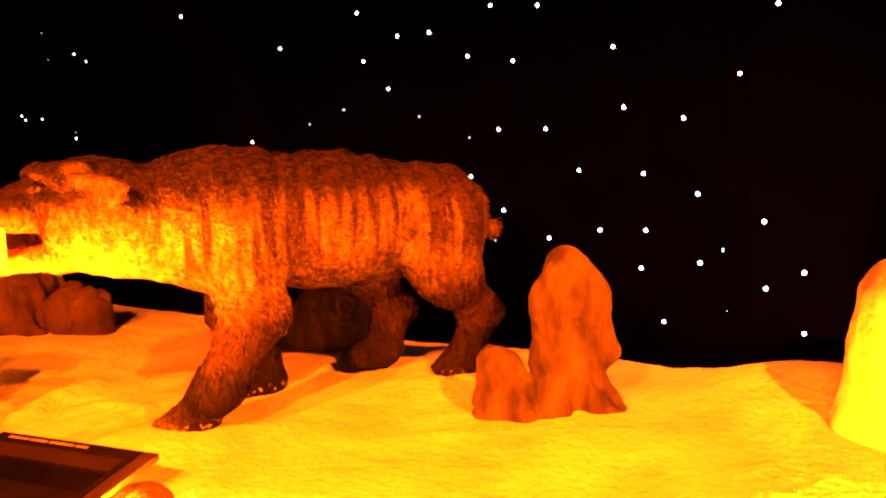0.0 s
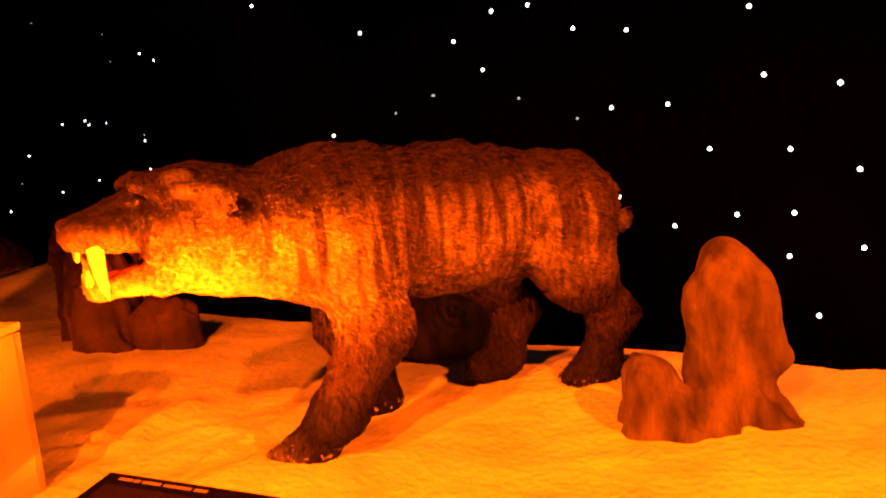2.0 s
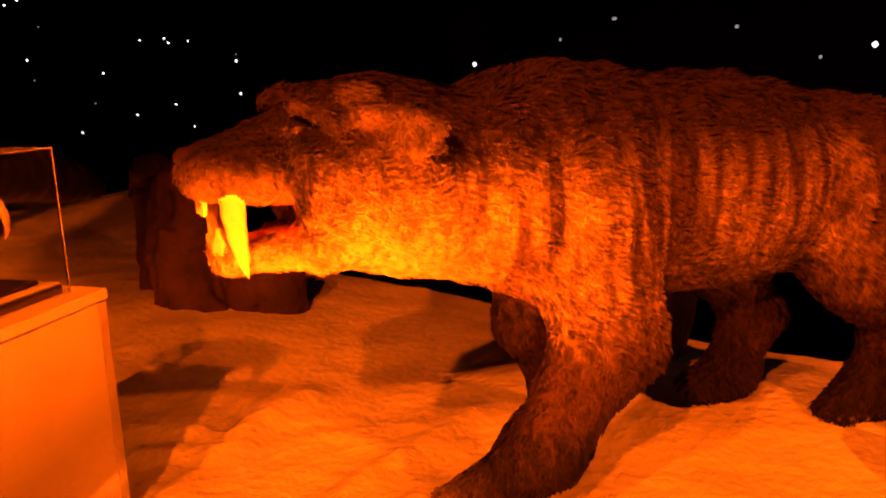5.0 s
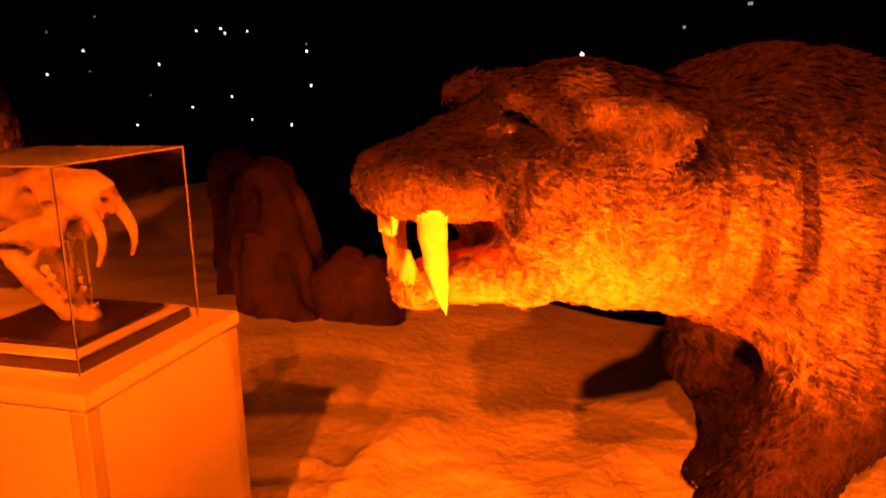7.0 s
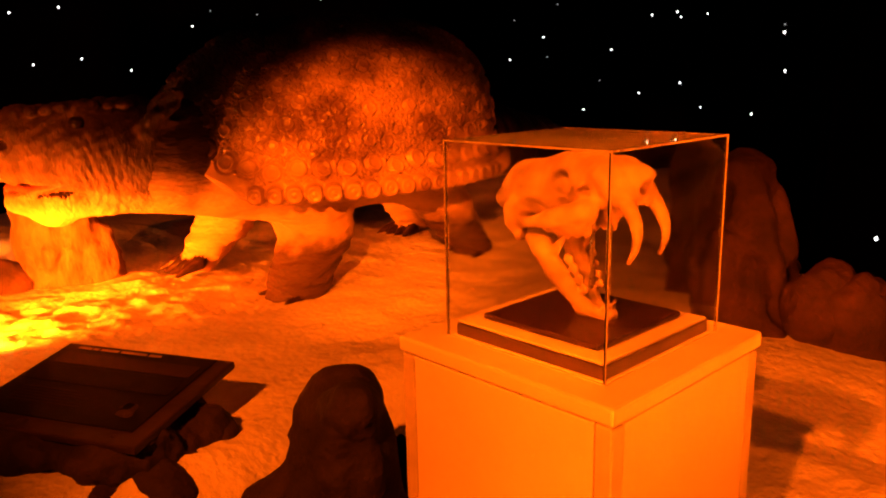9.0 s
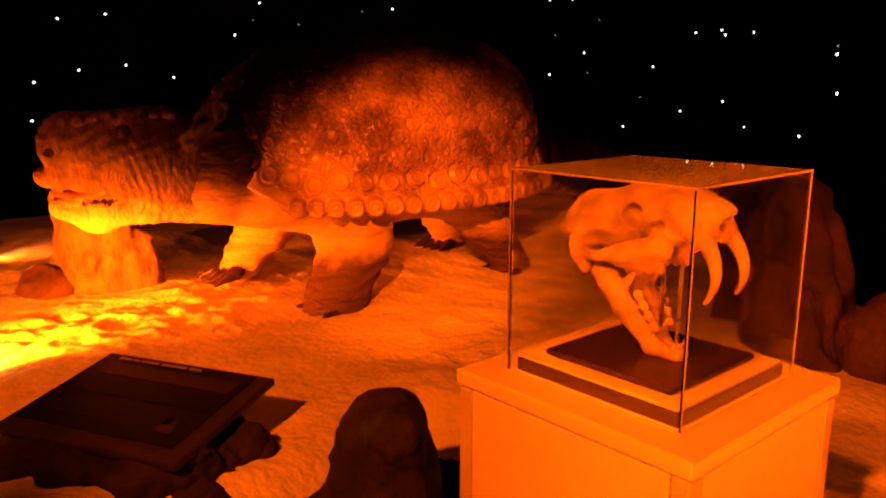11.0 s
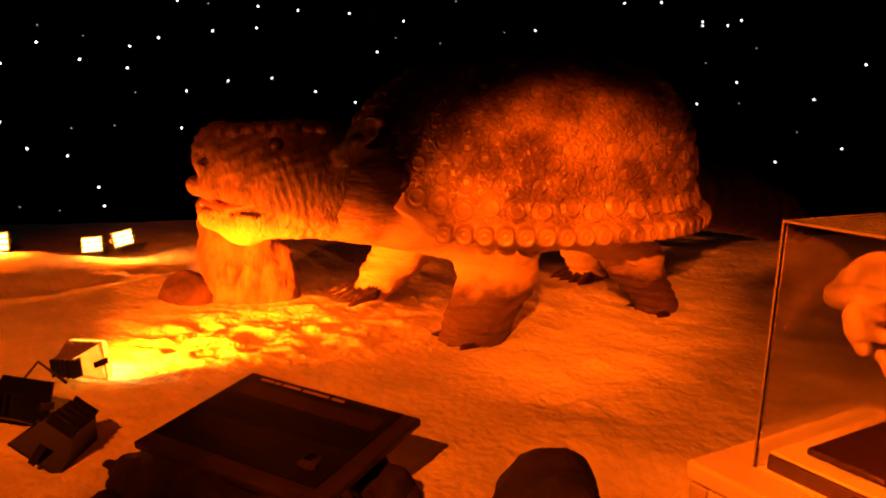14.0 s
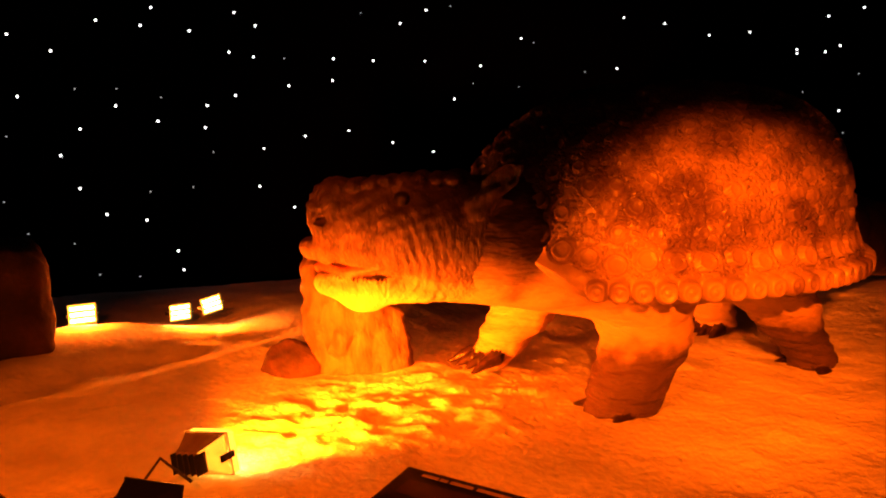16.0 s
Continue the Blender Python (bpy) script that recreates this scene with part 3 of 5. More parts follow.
# ---- statues ----
def cat_fields():
    """Fields of the sabre-toothed cat: x ahead along its back, y to its left, z up."""
    h = np.array([0.968, 0.25, 0.0])
    side = np.array([-0.25, 0.968, 0.0])

    def on_head(ahead, off, z):
        base = np.array([1.03, 0.21, 0.0]) + h * ahead + side * off
        return (base[0], base[1], z)

    def fur(p):
        q = p * np.array([1.0, 1.28, 1.0])

        def cap(a, b, ra, rb):
            s = np.array([1.0, 1.28, 1.0])
            return capsule(q, np.array(a) * s, np.array(b) * s, ra, rb) * 0.92
        trunk = blend(0.12, cap((-0.36, 0.0, 1.02), (0.1, 0.04, 1.04), 0.255, 0.285), cap((0.1, 0.04, 1.04), (0.52, 0.10, 1.065), 0.285, 0.29),
                      cap((0.5, 0.10, 1.195), (0.62, 0.12, 1.195), 0.165, 0.155), cap((0.6, 0.13, 1.075), (1.0, 0.21, 1.14), 0.24, 0.19),
                      cap((0.64, 0.14, 1.0), (0.92, 0.19, 1.02), 0.135, 0.11), cap((-0.45, 0.0, 1.0), (-0.42, 0.0, 0.92), 0.19, 0.19))
        rel = p - np.array([1.03, 0.21, 0.0])
        ahead, off, up = rel @ h, np.abs(rel @ side), p[:, 2]
        flat = np.stack([ahead, 0 * ahead, up], 1)
        head = blend(0.05, ellipsoid(p, on_head(0.02, 0, 1.19), (0.19, 0.15, 0.15), 14.5), capsule(p, on_head(0.12, 0, 1.235), on_head(0.325, 0, 1.195), 0.085, 0.042),
                     ellipsoid(p, on_head(-0.03, 0, 1.28), (0.13, 0.11, 0.075), 14.5))
        # swollen whisker pads over the fangs, fuller cheeks behind a crease
        q3 = np.stack([ahead, off, up], 1)
        head = smin(head, capsule(q3, (0.25, 0.04, 1.17), (0.325, 0.032, 1.165), 0.078, 0.064), 0.03)
        head = smin(head, blend(0.04, ellipsoid(q3, (0.07, 0.09, 1.12), (0.12, 0.075, 0.115)), ellipsoid(q3, (-0.06, 0.12, 1.10), (0.13, 0.075, 0.13)), ellipsoid(q3, (0.08, 0.085, 1.20), (0.09, 0.06, 0.06))), 0.03)
        jaw = blend(0.04, capsule(q3, (-0.12, 0.04, 1.0), (0.12, 0.05, 0.995), 0.075, 0.052), capsule(q3, (0.12, 0.045, 0.99), (0.285, 0.008, 0.985), 0.048, 0.038), capsule(q3, (0.30, 0.0, 0.985), (0.312, 0.0, 1.0), 0.04, 0.03))
        head = smin(head, jaw, 0.03)
        # the gape, wider to the front
        gape = np.maximum(blend(0.01, capsule(flat, (0.185, 0, 1.05), (0.40, 0, 1.07), 0.014, 0.055), capsule(flat, (0.25, 0, 1.055), (0.40, 0, 1.065), 0.038, 0.055)), 0.19 - ahead)
        head = -smin(-head, gape, 0.008)
        head = -smin(-head, capsule(q3, (0.188, 0.125, 1.235), (0.192, 0.115, 1.08), 0.018, 0.01), 0.025)
        # shaggy brow over a sunken eye
        head = -smin(-head, ellipsoid(q3, (0.175, 0.125, 1.258), (0.05, 0.04, 0.032)), 0.02)
        head = smin(head, blend(0.02, capsule(q3, (0.175, 0.095, 1.312), (0.11, 0.132, 1.272), 0.022, 0.028), capsule(q3, (0.15, 0.085, 1.325), (0.03, 0.10, 1.325), 0.026, 0.03), capsule(q3, (0.11, 0.13, 1.275), (0.03, 0.14, 1.28), 0.024, 0.016)), 0.02)
        # the ear lies back, a thick rim round a hollow that opens forwards
        flap = ellipsoid(q3, (-0.02, 0.172, 1.232), (0.085, 0.014, 0.05), 142)
        flap = blend(0.010, flap, capsule(q3, (0.07, 0.130, 1.288), (-0.02, 0.195, 1.286), 0.020, 0.018), capsule(q3, (-0.02, 0.195, 1.286), (-0.065, 0.232, 1.258), 0.018, 0.015),
                     capsule(q3, (-0.065, 0.232, 1.258), (-0.05, 0.20, 1.205), 0.015, 0.013), capsule(q3, (-0.05, 0.20, 1.205), (-0.02, 0.14, 1.165), 0.013, 0.016))
        head = smin(head, flap, 0.014)
        d = smin(trunk, head, 0.07)
        near_fore = blend(0.07, capsule(p, (0.50, 0.24, 0.98), (0.475, 0.285, 0.68), 0.155, 0.12), capsule(p, (0.475, 0.285, 0.68), (0.62, 0.235, 0.38), 0.112, 0.088),
                          capsule(p, (0.62, 0.235, 0.38), (0.735, 0.165, 0.22), 0.088, 0.078), capsule(p, (0.72, 0.165, 0.20), (0.83, 0.135, 0.18), 0.078, 0.06))
        far_fore = blend(0.07, capsule(p, (0.5, -0.07, 0.95), (0.5, -0.12, 0.62), 0.145, 0.11), capsule(p, (0.5, -0.12, 0.62), (0.40, -0.16, 0.34), 0.1, 0.075),
                         capsule(p, (0.40, -0.16, 0.34), (0.37, -0.18, 0.24), 0.075, 0.07), capsule(p, (0.37, -0.18, 0.23), (0.47, -0.18, 0.215), 0.07, 0.055))
        near_hind = blend(0.08, capsule(p, (-0.38, 0.10, 0.98), (-0.40, 0.13, 0.76), 0.2, 0.145), capsule(p, (-0.40, 0.13, 0.76), (-0.585, 0.09, 0.52), 0.135, 0.085),
                          capsule(p, (-0.585, 0.09, 0.52), (-0.53, 0.05, 0.3), 0.082, 0.075), capsule(p, (-0.53, 0.05, 0.27), (-0.43, 0.05, 0.25), 0.07, 0.055))
        far_hind = blend(0.08, capsule(p, (-0.2, -0.11, 0.95), (-0.1, -0.13, 0.78), 0.18, 0.13), capsule(p, (-0.1, -0.13, 0.78), (-0.25, -0.15, 0.53), 0.12, 0.08),
                         capsule(p, (-0.25, -0.15, 0.53), (-0.18, -0.15, 0.34), 0.078, 0.07), capsule(p, (-0.18, -0.15, 0.32), (-0.07, -0.15, 0.305), 0.068, 0.055))
        d = blend(0.09, d, near_fore, far_fore, near_hind, far_hind)
        for c, off, z in (((0.85, 0.135), 0.035, 0.175), ((0.49, -0.18), 0.033, 0.20), ((-0.40, 0.05), 0.033, 0.235), ((-0.045, -0.15), 0.033, 0.29)):
            for k in (-1.2, -0.4, 0.4, 1.2):
                d = smin(d, ellipsoid(p, (c[0] - abs(k) * 0.012, c[1] + k * off, z), (0.045, 0.024, 0.034)), 0.012)
        d = smin(d, capsule(p, (-0.58, 0.0, 1.02), (-0.695, 0.0, 0.915), 0.06, 0.035), 0.04)
        d = smin(d, capsule(p, (-0.69, 0.0, 0.915), (-0.72, 0.0, 0.96), 0.035, 0.016), 0.02)
        # loose skin and tufted coat
        ribs = np.sin(p[:, 0] * 46 + 3 * value_noise(p, 5)) * np.clip((p[:, 2] - 0.7) * 3, 0, 1) * np.clip((0.75 - p[:, 0]) * 5, 0, 1)
        d = d - 0.005 * ribs - 0.005 * value_noise(p, 9) - 0.003 * value_noise(p * np.array([1, 1, 0.6]), 26)
        return d

    def head_frame(p):
        rel = p - np.array([1.03, 0.21, 0.0])
        return np.stack([rel @ h, np.abs(rel @ side), p[:, 2]], 1)

    def teeth(p):
        q = head_frame(p)
        # the long fangs are flattened from the sides and curve back to a point
        f = q * np.array([1.0, 1.35, 1.0])
        d = np.full(len(p), 9.0)
        line = [(0.306, 1.125), (0.305, 1.09), (0.301, 1.04), (0.295, 0.995), (0.285, 0.94)]
        rad = (0.024, 0.0235, 0.020, 0.0145, 0.003)
        for (a0, z0), (a1, z1), ra, rb in zip(line, line[1:], rad, rad[1:]):
            d = smin(d, capsule(f, (a0, 0.10, z0), (a1, 0.105, z1), ra, rb), 0.006)
        d = np.minimum(d, capsule(q, (0.318, 0.028, 1.0), (0.328, 0.03, 1.055), 0.014, 0.006))
        for k in (0.008, 0.024):
            d = np.minimum(d, capsule(q, (0.345, k, 1.125), (0.348, k, 1.085), 0.0095, 0.006))
            d = np.minimum(d, capsule(q, (0.332, k, 1.0), (0.336, k, 1.035), 0.008, 0.005))
        return d

    def mouth(p):
        q = head_frame(p)
        tongue = capsule(q, (0.10, 0.0, 1.015), (0.29, 0.0, 1.012), 0.03, 0.018)
        palate = capsule(q, (0.10, 0.02, 1.115), (0.30, 0.02, 1.13), 0.034, 0.03)
        gums = capsule(q, (0.12, 0.05, 1.035), (0.21, 0.05, 1.03), 0.014, 0.010)
        return np.minimum.reduce([tongue, palate, gums]) + 0.002 * np.sin(q[:, 0] * 300)

    def dark(p):
        q = head_frame(p)
        nose = ellipsoid(q, (0.368, 0, 1.205), (0.024, 0.036, 0.024))
        return np.minimum(nose, ellipsoid(q, (0.160, 0.070, 1.256), (0.021, 0.018, 0.017)))
    return [fur, teeth, mouth, dark]


def coat_of_hair(me, slot, count, comb, seed=3):
    """Small pointed locks of hair over the faces of one slot, combed along comb(points), as a mesh of quads."""
    rng = np.random.RandomState(seed)
    v = np.zeros(len(me.vertices) * 3)
    me.vertices.foreach_get("co", v)
    v = v.reshape(-1, 3)
    f = np.zeros(len(me.loops), int)
    me.loops.foreach_get("vertex_index", f)
    f = f.reshape(-1, 4)
    s = np.zeros(len(me.polygons), int)
    me.polygons.foreach_get("material_index", s)
    f = f[s == slot]
    a, b, c, d = (v[f[:, k]] for k in range(4))
    cross = np.cross(c - a, d - b)
    area = np.linalg.norm(cross, axis=1)
    pick = rng.choice(len(f), count, p=area / area.sum())
    u, w = rng.rand(2, count, 1)
    at = (a[pick] * (1 - u) + b[pick] * u) * (1 - w) + (d[pick] * (1 - u) + c[pick] * u) * w
    n = cross[pick] / np.maximum(area[pick], 1e-12)[:, None]
    way, length = comb(at)
    way = way + np.stack([0.55 * value_noise(at + k * 3.7, 11) + 0.6 * value_noise(at + k * 2.9, 27) for k in range(3)], 1) + rng.normal(0, 0.12, (count, 3))
    way = way - n * (way * n).sum(1)[:, None]
    way /= np.maximum(np.linalg.norm(way, axis=1), 1e-6)[:, None]
    across = np.cross(n, way)
    length = (length * rng.uniform(0.6, 1.25, count))[:, None]
    lift = rng.uniform(0.08, 0.32, (count, 1))
    wide = length * rng.uniform(0.07, 0.15, (count, 1))
    tilt = across + n * rng.normal(0, 0.25, (count, 1))
    root = at - n * 0.003
    mid = at + way * length * 0.5 + n * length * lift * 0.6
    tip = at + way * length + n * length * lift * 0.65
    verts = np.stack([root - tilt * wide * 0.6, root + tilt * wide * 0.6, mid - tilt * wide, mid + tilt * wide, tip - tilt * wide * 0.08, tip + tilt * wide * 0.08], 1).reshape(-1, 3)
    base = np.arange(count)[:, None] * 6
    quads = np.concatenate([base + np.array([0, 1, 3, 2]), base + np.array([2, 3, 5, 4])])
    out = bpy.data.meshes.new("hair")
    out.from_pydata(verts.tolist(), [], quads.tolist())
    out.polygons.foreach_set("material_index", np.full(len(quads), slot, np.int32))
    return out


def build_cat():
    fields = cat_fields()

    def whole(p):
        return np.minimum.reduce([f(p) for f in fields])

    def chooser(p):
        return np.argmin(np.stack([f(p) for f in fields]), 0)

    def comb(p):
        """Hair runs back along the head and body and down the legs; short on the face."""
        face = np.clip((p[:, 0] - 0.85) * 4, 0, 1)
        leg = np.clip((0.80 - p[:, 2]) * 5, 0, 1) * (1 - face)
        way = np.stack([-1.0 + 0.75 * leg, 0 * leg, -0.45 - 0.6 * leg + 0.25 * face], 1)
        muzzle = np.clip((p[:, 0] - 1.16) * 9, 0, 1)
        ear = np.exp(-((p[:, 0] - 0.96) / 0.11) ** 2 - ((p[:, 2] - 1.235) / 0.08) ** 2)
        return way, (0.036 - 0.012 * face) * (1 - 0.6 * ear) - 0.007 * muzzle - 0.008 * np.clip((0.45 - p[:, 2]) * 5, 0, 1)
    trunk = solid("trunk", whole, (-0.80, -0.32, 0.03), (1.09, 0.58, 1.46), 0.012, chooser)
    head = solid("head", whole, (1.07, 0.0, 0.85), (1.50, 0.58, 1.46), 0.0068, chooser)
    skin = joined("skin", trunk, head)
    hair = coat_of_hair(skin, 0, 85000, comb)
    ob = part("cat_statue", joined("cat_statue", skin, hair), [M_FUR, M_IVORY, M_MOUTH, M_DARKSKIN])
    ob.matrix_world = Matrix.Translation((-0.202, 3.488, 0.052)) @ Matrix.Rotation(radians(-150.9), 4, "Z") @ Matrix.Diagonal((1.045, 1.045, 0.96, 1.0))
    return tagged(ob, "striped tawny sabre-toothed cat statue standing on artificial snow", "statue")


build_cat()


def armour_fields():
    """Fields of the armoured giant: x towards its rear, y to the hall's depth swapped so that it faces -y in place."""
    centre = np.array([-4.7, 3.82, 0.0])

    def rim(y):
        """Height of the shell's lower edge along its length."""
        return 0.80 + 0.22 * np.clip((3.02 - y) / 0.24, 0, 1) ** 1.2 + 0.03 * np.clip((y - 4.3) / 0.5, 0, 1)

    def shell(p):
        # a high dome, squarer towards the rump
        t = np.clip((p[:, 1] - centre[1] + 0.45) / 0.8, 0, 1)
        k = 2.3 + 1.0 * t * t * (3 - 2 * t)
        q = np.abs((p - np.array([centre[0], centre[1], 0.80])) / np.array([0.74, 1.03, 0.83])) + 1e-6
        e = ((np.hypot(q[:, 0], q[:, 1]) ** k + q[:, 2] ** k) ** (1 / k) - 1) * 0.80
        flare = ellipsoid(p, (centre[0], centre[1], 0.86), (0.77, 1.06, 0.13))
        d = smin(e, flare, 0.10)
        return np.maximum(d, -(p[:, 2] - rim(p[:, 1])))

    def knobs(p):
        ang = np.arctan2((p[:, 1] - centre[1]) / 1.06, (p[:, 0] - centre[0]) / 0.77)
        n = 74
        k = np.round(ang / (2 * np.pi / n)) * (2 * np.pi / n)
        cx, cy = centre[0] + 0.785 * np.cos(k), centre[1] + 1.075 * np.sin(k)
        cz = rim(cy) + 0.03
        q = np.stack([p[:, 0] - cx, p[:, 1] - cy, p[:, 2] - cz], 1)
        tang = -q[:, 0] * np.sin(k) + q[:, 1] * np.cos(k)
        out = q[:, 0] * np.cos(k) + q[:, 1] * np.sin(k)
        plate = ((np.abs(tang) / 0.044) ** 3.2 + (np.abs(out) / 0.040) ** 3.2 + (np.abs(q[:, 2]) / 0.045) ** 3.2) ** (1 / 3.2)
        ring = np.hypot(tang / 0.042, q[:, 2] / 0.042)
        return (plate - 1) * 0.04 - 0.005 * np.cos(np.clip(ring, 0, 1.5) * 8.5) + np.clip(3.0 - cy, 0, 1)

    def hide(p):
        belly = ellipsoid(p, (-4.7, 3.75, 0.88), (0.62, 0.95, 0.25))
        neck = blend(0.12, capsule(p, (-4.68, 3.25, 1.0), (-4.62, 2.85, 1.0), 0.32, 0.24), capsule(p, (-4.45, 3.3, 0.89), (-4.55, 2.9, 0.93), 0.15, 0.13))
        d = smin(belly, neck, 0.12)
        limbs = [
            ((-4.38, 3.38, 0.85), (-4.33, 3.42, 0.62), 0.22, 0.165), ((-4.33, 3.42, 0.62), (-4.33, 3.3, 0.38), 0.16, 0.135), ((-4.33, 3.3, 0.38), (-4.33, 3.27, 0.31), 0.135, 0.13),
            ((-5.0, 3.5, 0.85), (-5.05, 3.33, 0.60), 0.2, 0.13), ((-5.05, 3.33, 0.60), (-5.05, 3.18, 0.42), 0.125, 0.105),
            ((-4.38, 4.1, 0.85), (-4.34, 4.33, 0.58), 0.2, 0.13), ((-4.34, 4.33, 0.58), (-4.32, 4.52, 0.33), 0.125, 0.1),
            ((-5.05, 4.4, 0.85), (-5.05, 4.62, 0.55), 0.2, 0.13), ((-5.05, 4.62, 0.55), (-5.05, 4.7, 0.36), 0.125, 0.11)]
        for a, b, ra, rb in limbs:
            d = smin(d, capsule(p, a, b, ra, rb), 0.08)
        wr = np.sin(p[:, 2] * 95 + 4 * value_noise(p, 6)) * np.clip((0.75 - p[:, 2]) * 4, 0, 1)
        return d - 0.007 * wr - 0.010 * value_noise(p, 9)

    head_dir = np.array([-0.58, -0.81, 0.0])
    head_side = np.array([0.81, -0.58, 0.0])

    def hp(ahead, off, z):
        b = np.array([-4.62, 2.80, 0.0]) + head_dir * ahead + head_side * off
        return (b[0], b[1], z)
    turn = math.degrees(math.atan2(-0.81, -0.58))

    def head_axes(p):
        rel = p - np.array([-4.62, 2.80, 0.0])
        return np.stack([rel @ head_dir, np.abs(rel @ head_side), p[:, 2]], 1)

    def skull(p):
        q = head_axes(p)
        d = blend(0.08, ellipsoid(q, (0.18, 0, 1.02), (0.38, 0.24, 0.205)), capsule(q, (0.30, 0.04, 1.09), (0.50, 0.03, 1.07), 0.15, 0.135), capsule(q, (0.10, 0.0, 0.95), (0.40, 0.03, 0.95), 0.19, 0.14))
        # blunt forehead over a protruding upper lip
        d = smin(d, ellipsoid(q, (0.555, 0.03, 1.10), (0.12, 0.12, 0.14)), 0.04)
        lip = blend(0.03, capsule(q, (0.40, 0.14, 0.965), (0.60, 0.065, 0.955), 0.045, 0.042), capsule(q, (0.60, 0.06, 0.955), (0.672, 0.0, 0.955), 0.045, 0.038), ellipsoid(q, (0.675, 0, 0.965), (0.036, 0.05, 0.034)))
        d = smin(d, lip, 0.03)
        # heavy lower jaw that hangs to a pointed chin
        jaw = blend(0.05, capsule(q, (0.12, 0.06, 0.87), (0.42, 0.06, 0.82), 0.105, 0.085), ellipsoid(q, (0.53, 0.0, 0.815), (0.13, 0.115, 0.062)), ellipsoid(q, (0.46, 0.0, 0.765), (0.10, 0.085, 0.065)), capsule(q, (0.38, 0.10, 0.86), (0.60, 0.035, 0.84), 0.05, 0.035))
        d = smin(d, jaw, 0.025)
        # the mouth runs back as a curved slit under swollen lips
        line = blend(0.01, capsule(q, (0.70, 0.0, 0.885), (0.52, 0.15, 0.882), 0.02, 0.02), capsule(q, (0.52, 0.15, 0.882), (0.34, 0.215, 0.912), 0.02, 0.010))
        d = -smin(-d, line, 0.012)
        for k in range(15):
            t = k / 14.0
            at = (0.345 + 0.27 * t, 0.185 - 0.105 * t * t - 0.02 * t)
            d = smin(d, ellipsoid(q, (at[0], at[1] + 0.004, 0.93 - 0.01 * t), (0.0085, 0.012, 0.02)), 0.006)
            d = smin(d, ellipsoid(q, (at[0], at[1], 0.855), (0.0085, 0.012, 0.016)), 0.006)
        # eye hollow, nostril among warty plates, row of brow plates
        d = -smin(-d, ellipsoid(q, (0.285, 0.205, 1.165), (0.055, 0.05, 0.035)), 0.025)
        d = smin(d, capsule(q, (0.34, 0.165, 1.12), (0.24, 0.19, 1.13), 0.02, 0.016), 0.02)
        d = -smin(-d, ellipsoid(q, (0.60, 0.13, 1.08), (0.024, 0.035, 0.016)), 0.012)
        for k in range(8):
            d = smin(d, ellipsoid(q, (0.10 + 0.062 * k, 0.105 - 0.003 * k, 1.228 - 0.0006 * k * k), (0.033, 0.055, 0.03)), 0.006)
            d = smin(d, ellipsoid(q, (0.10 + 0.062 * k, 0.0, 1.238 - 0.0006 * k * k), (0.033, 0.055, 0.026)), 0.006)
        warts, lot = cells(p, 0.036, 0.5)
        spots = np.clip((q[:, 0] - 0.54) * 14, 0, 1) * np.clip((q[:, 2] - 1.0) * 12, 0, 1)
        d = d - spots * (0.009 - 0.65 * warts)
        # leaf-shaped ear at the back of the head, pointing up and back
        ea, eu = q[:, 0] + 0.085, q[:, 2] - 1.235
        along, wide = -ea * 0.76 + eu * 0.65, ea * 0.65 + eu * 0.76
        leaf = np.hypot(along / 1.75, wide * (1.0 + 1.4 * np.clip(along + 0.02, 0, 1)))
        ear = np.maximum(leaf - 0.052, np.abs(q[:, 1] - 0.225 - 0.25 * wide) - 0.016)
        hollow = np.maximum(leaf - 0.036, np.abs(q[:, 1] - 0.245 - 0.25 * wide) - 0.016)
        ear = -smin(-ear, hollow, 0.006)
        d = smin(d, smin(ear, capsule(q, (0.0, 0.19, 1.13), (-0.05, 0.225, 1.20), 0.045, 0.02), 0.02), 0.015)
        # folds of skin fan back from the mouth's corner
        fan = np.hypot(q[:, 0] - 0.42, q[:, 2] - 0.93)
        wr = np.sin(fan * 170 + 3.0 * value_noise(p, 8)) * np.clip((0.36 - q[:, 0]) * 9, 0, 1) * np.clip(1 - (fan - 0.08) * 2.6, 0, 1)
        folds = np.sin(q[:, 2] * 120 + q[:, 0] * 45 + 3 * value_noise(p, 7)) * np.clip((q[:, 2] - 0.98) * 12, 0, 1) * np.clip((0.55 - q[:, 0]) * 10, 0, 1)
        return d - 0.0045 * wr - 0.003 * folds - 0.006 * value_noise(p, 12)

    def gums(p):
        q = head_axes(p)
        return blend(0.01, capsule(q, (0.64, 0.0, 0.882), (0.50, 0.13, 0.882), 0.022, 0.022), capsule(q, (0.50, 0.13, 0.882), (0.36, 0.185, 0.905), 0.022, 0.012))

    def eyes(p):
        return np.minimum(*[ellipsoid(p, hp(0.285, 0.178 * s, 1.165), (0.03, 0.03, 0.025)) for s in (1, -1)])

    def tail(p):
        pts = [(-4.68, 4.6, 0.92), (-4.66, 5.05, 0.90), (-4.62, 5.45, 0.83), (-4.55, 5.85, 0.72), (-4.5, 6.1, 0.64)]
        rad = (0.26, 0.22, 0.19, 0.15, 0.08)
        d = np.full(len(p), 9.0)
        for a, b, ra, rb in zip(pts, pts[1:], rad, rad[1:]):
            d = smin(d, capsule(p, a, b, ra, rb), 0.03)
        return d - 0.022 * np.abs(np.sin(p[:, 1] * 22)) + 0.006

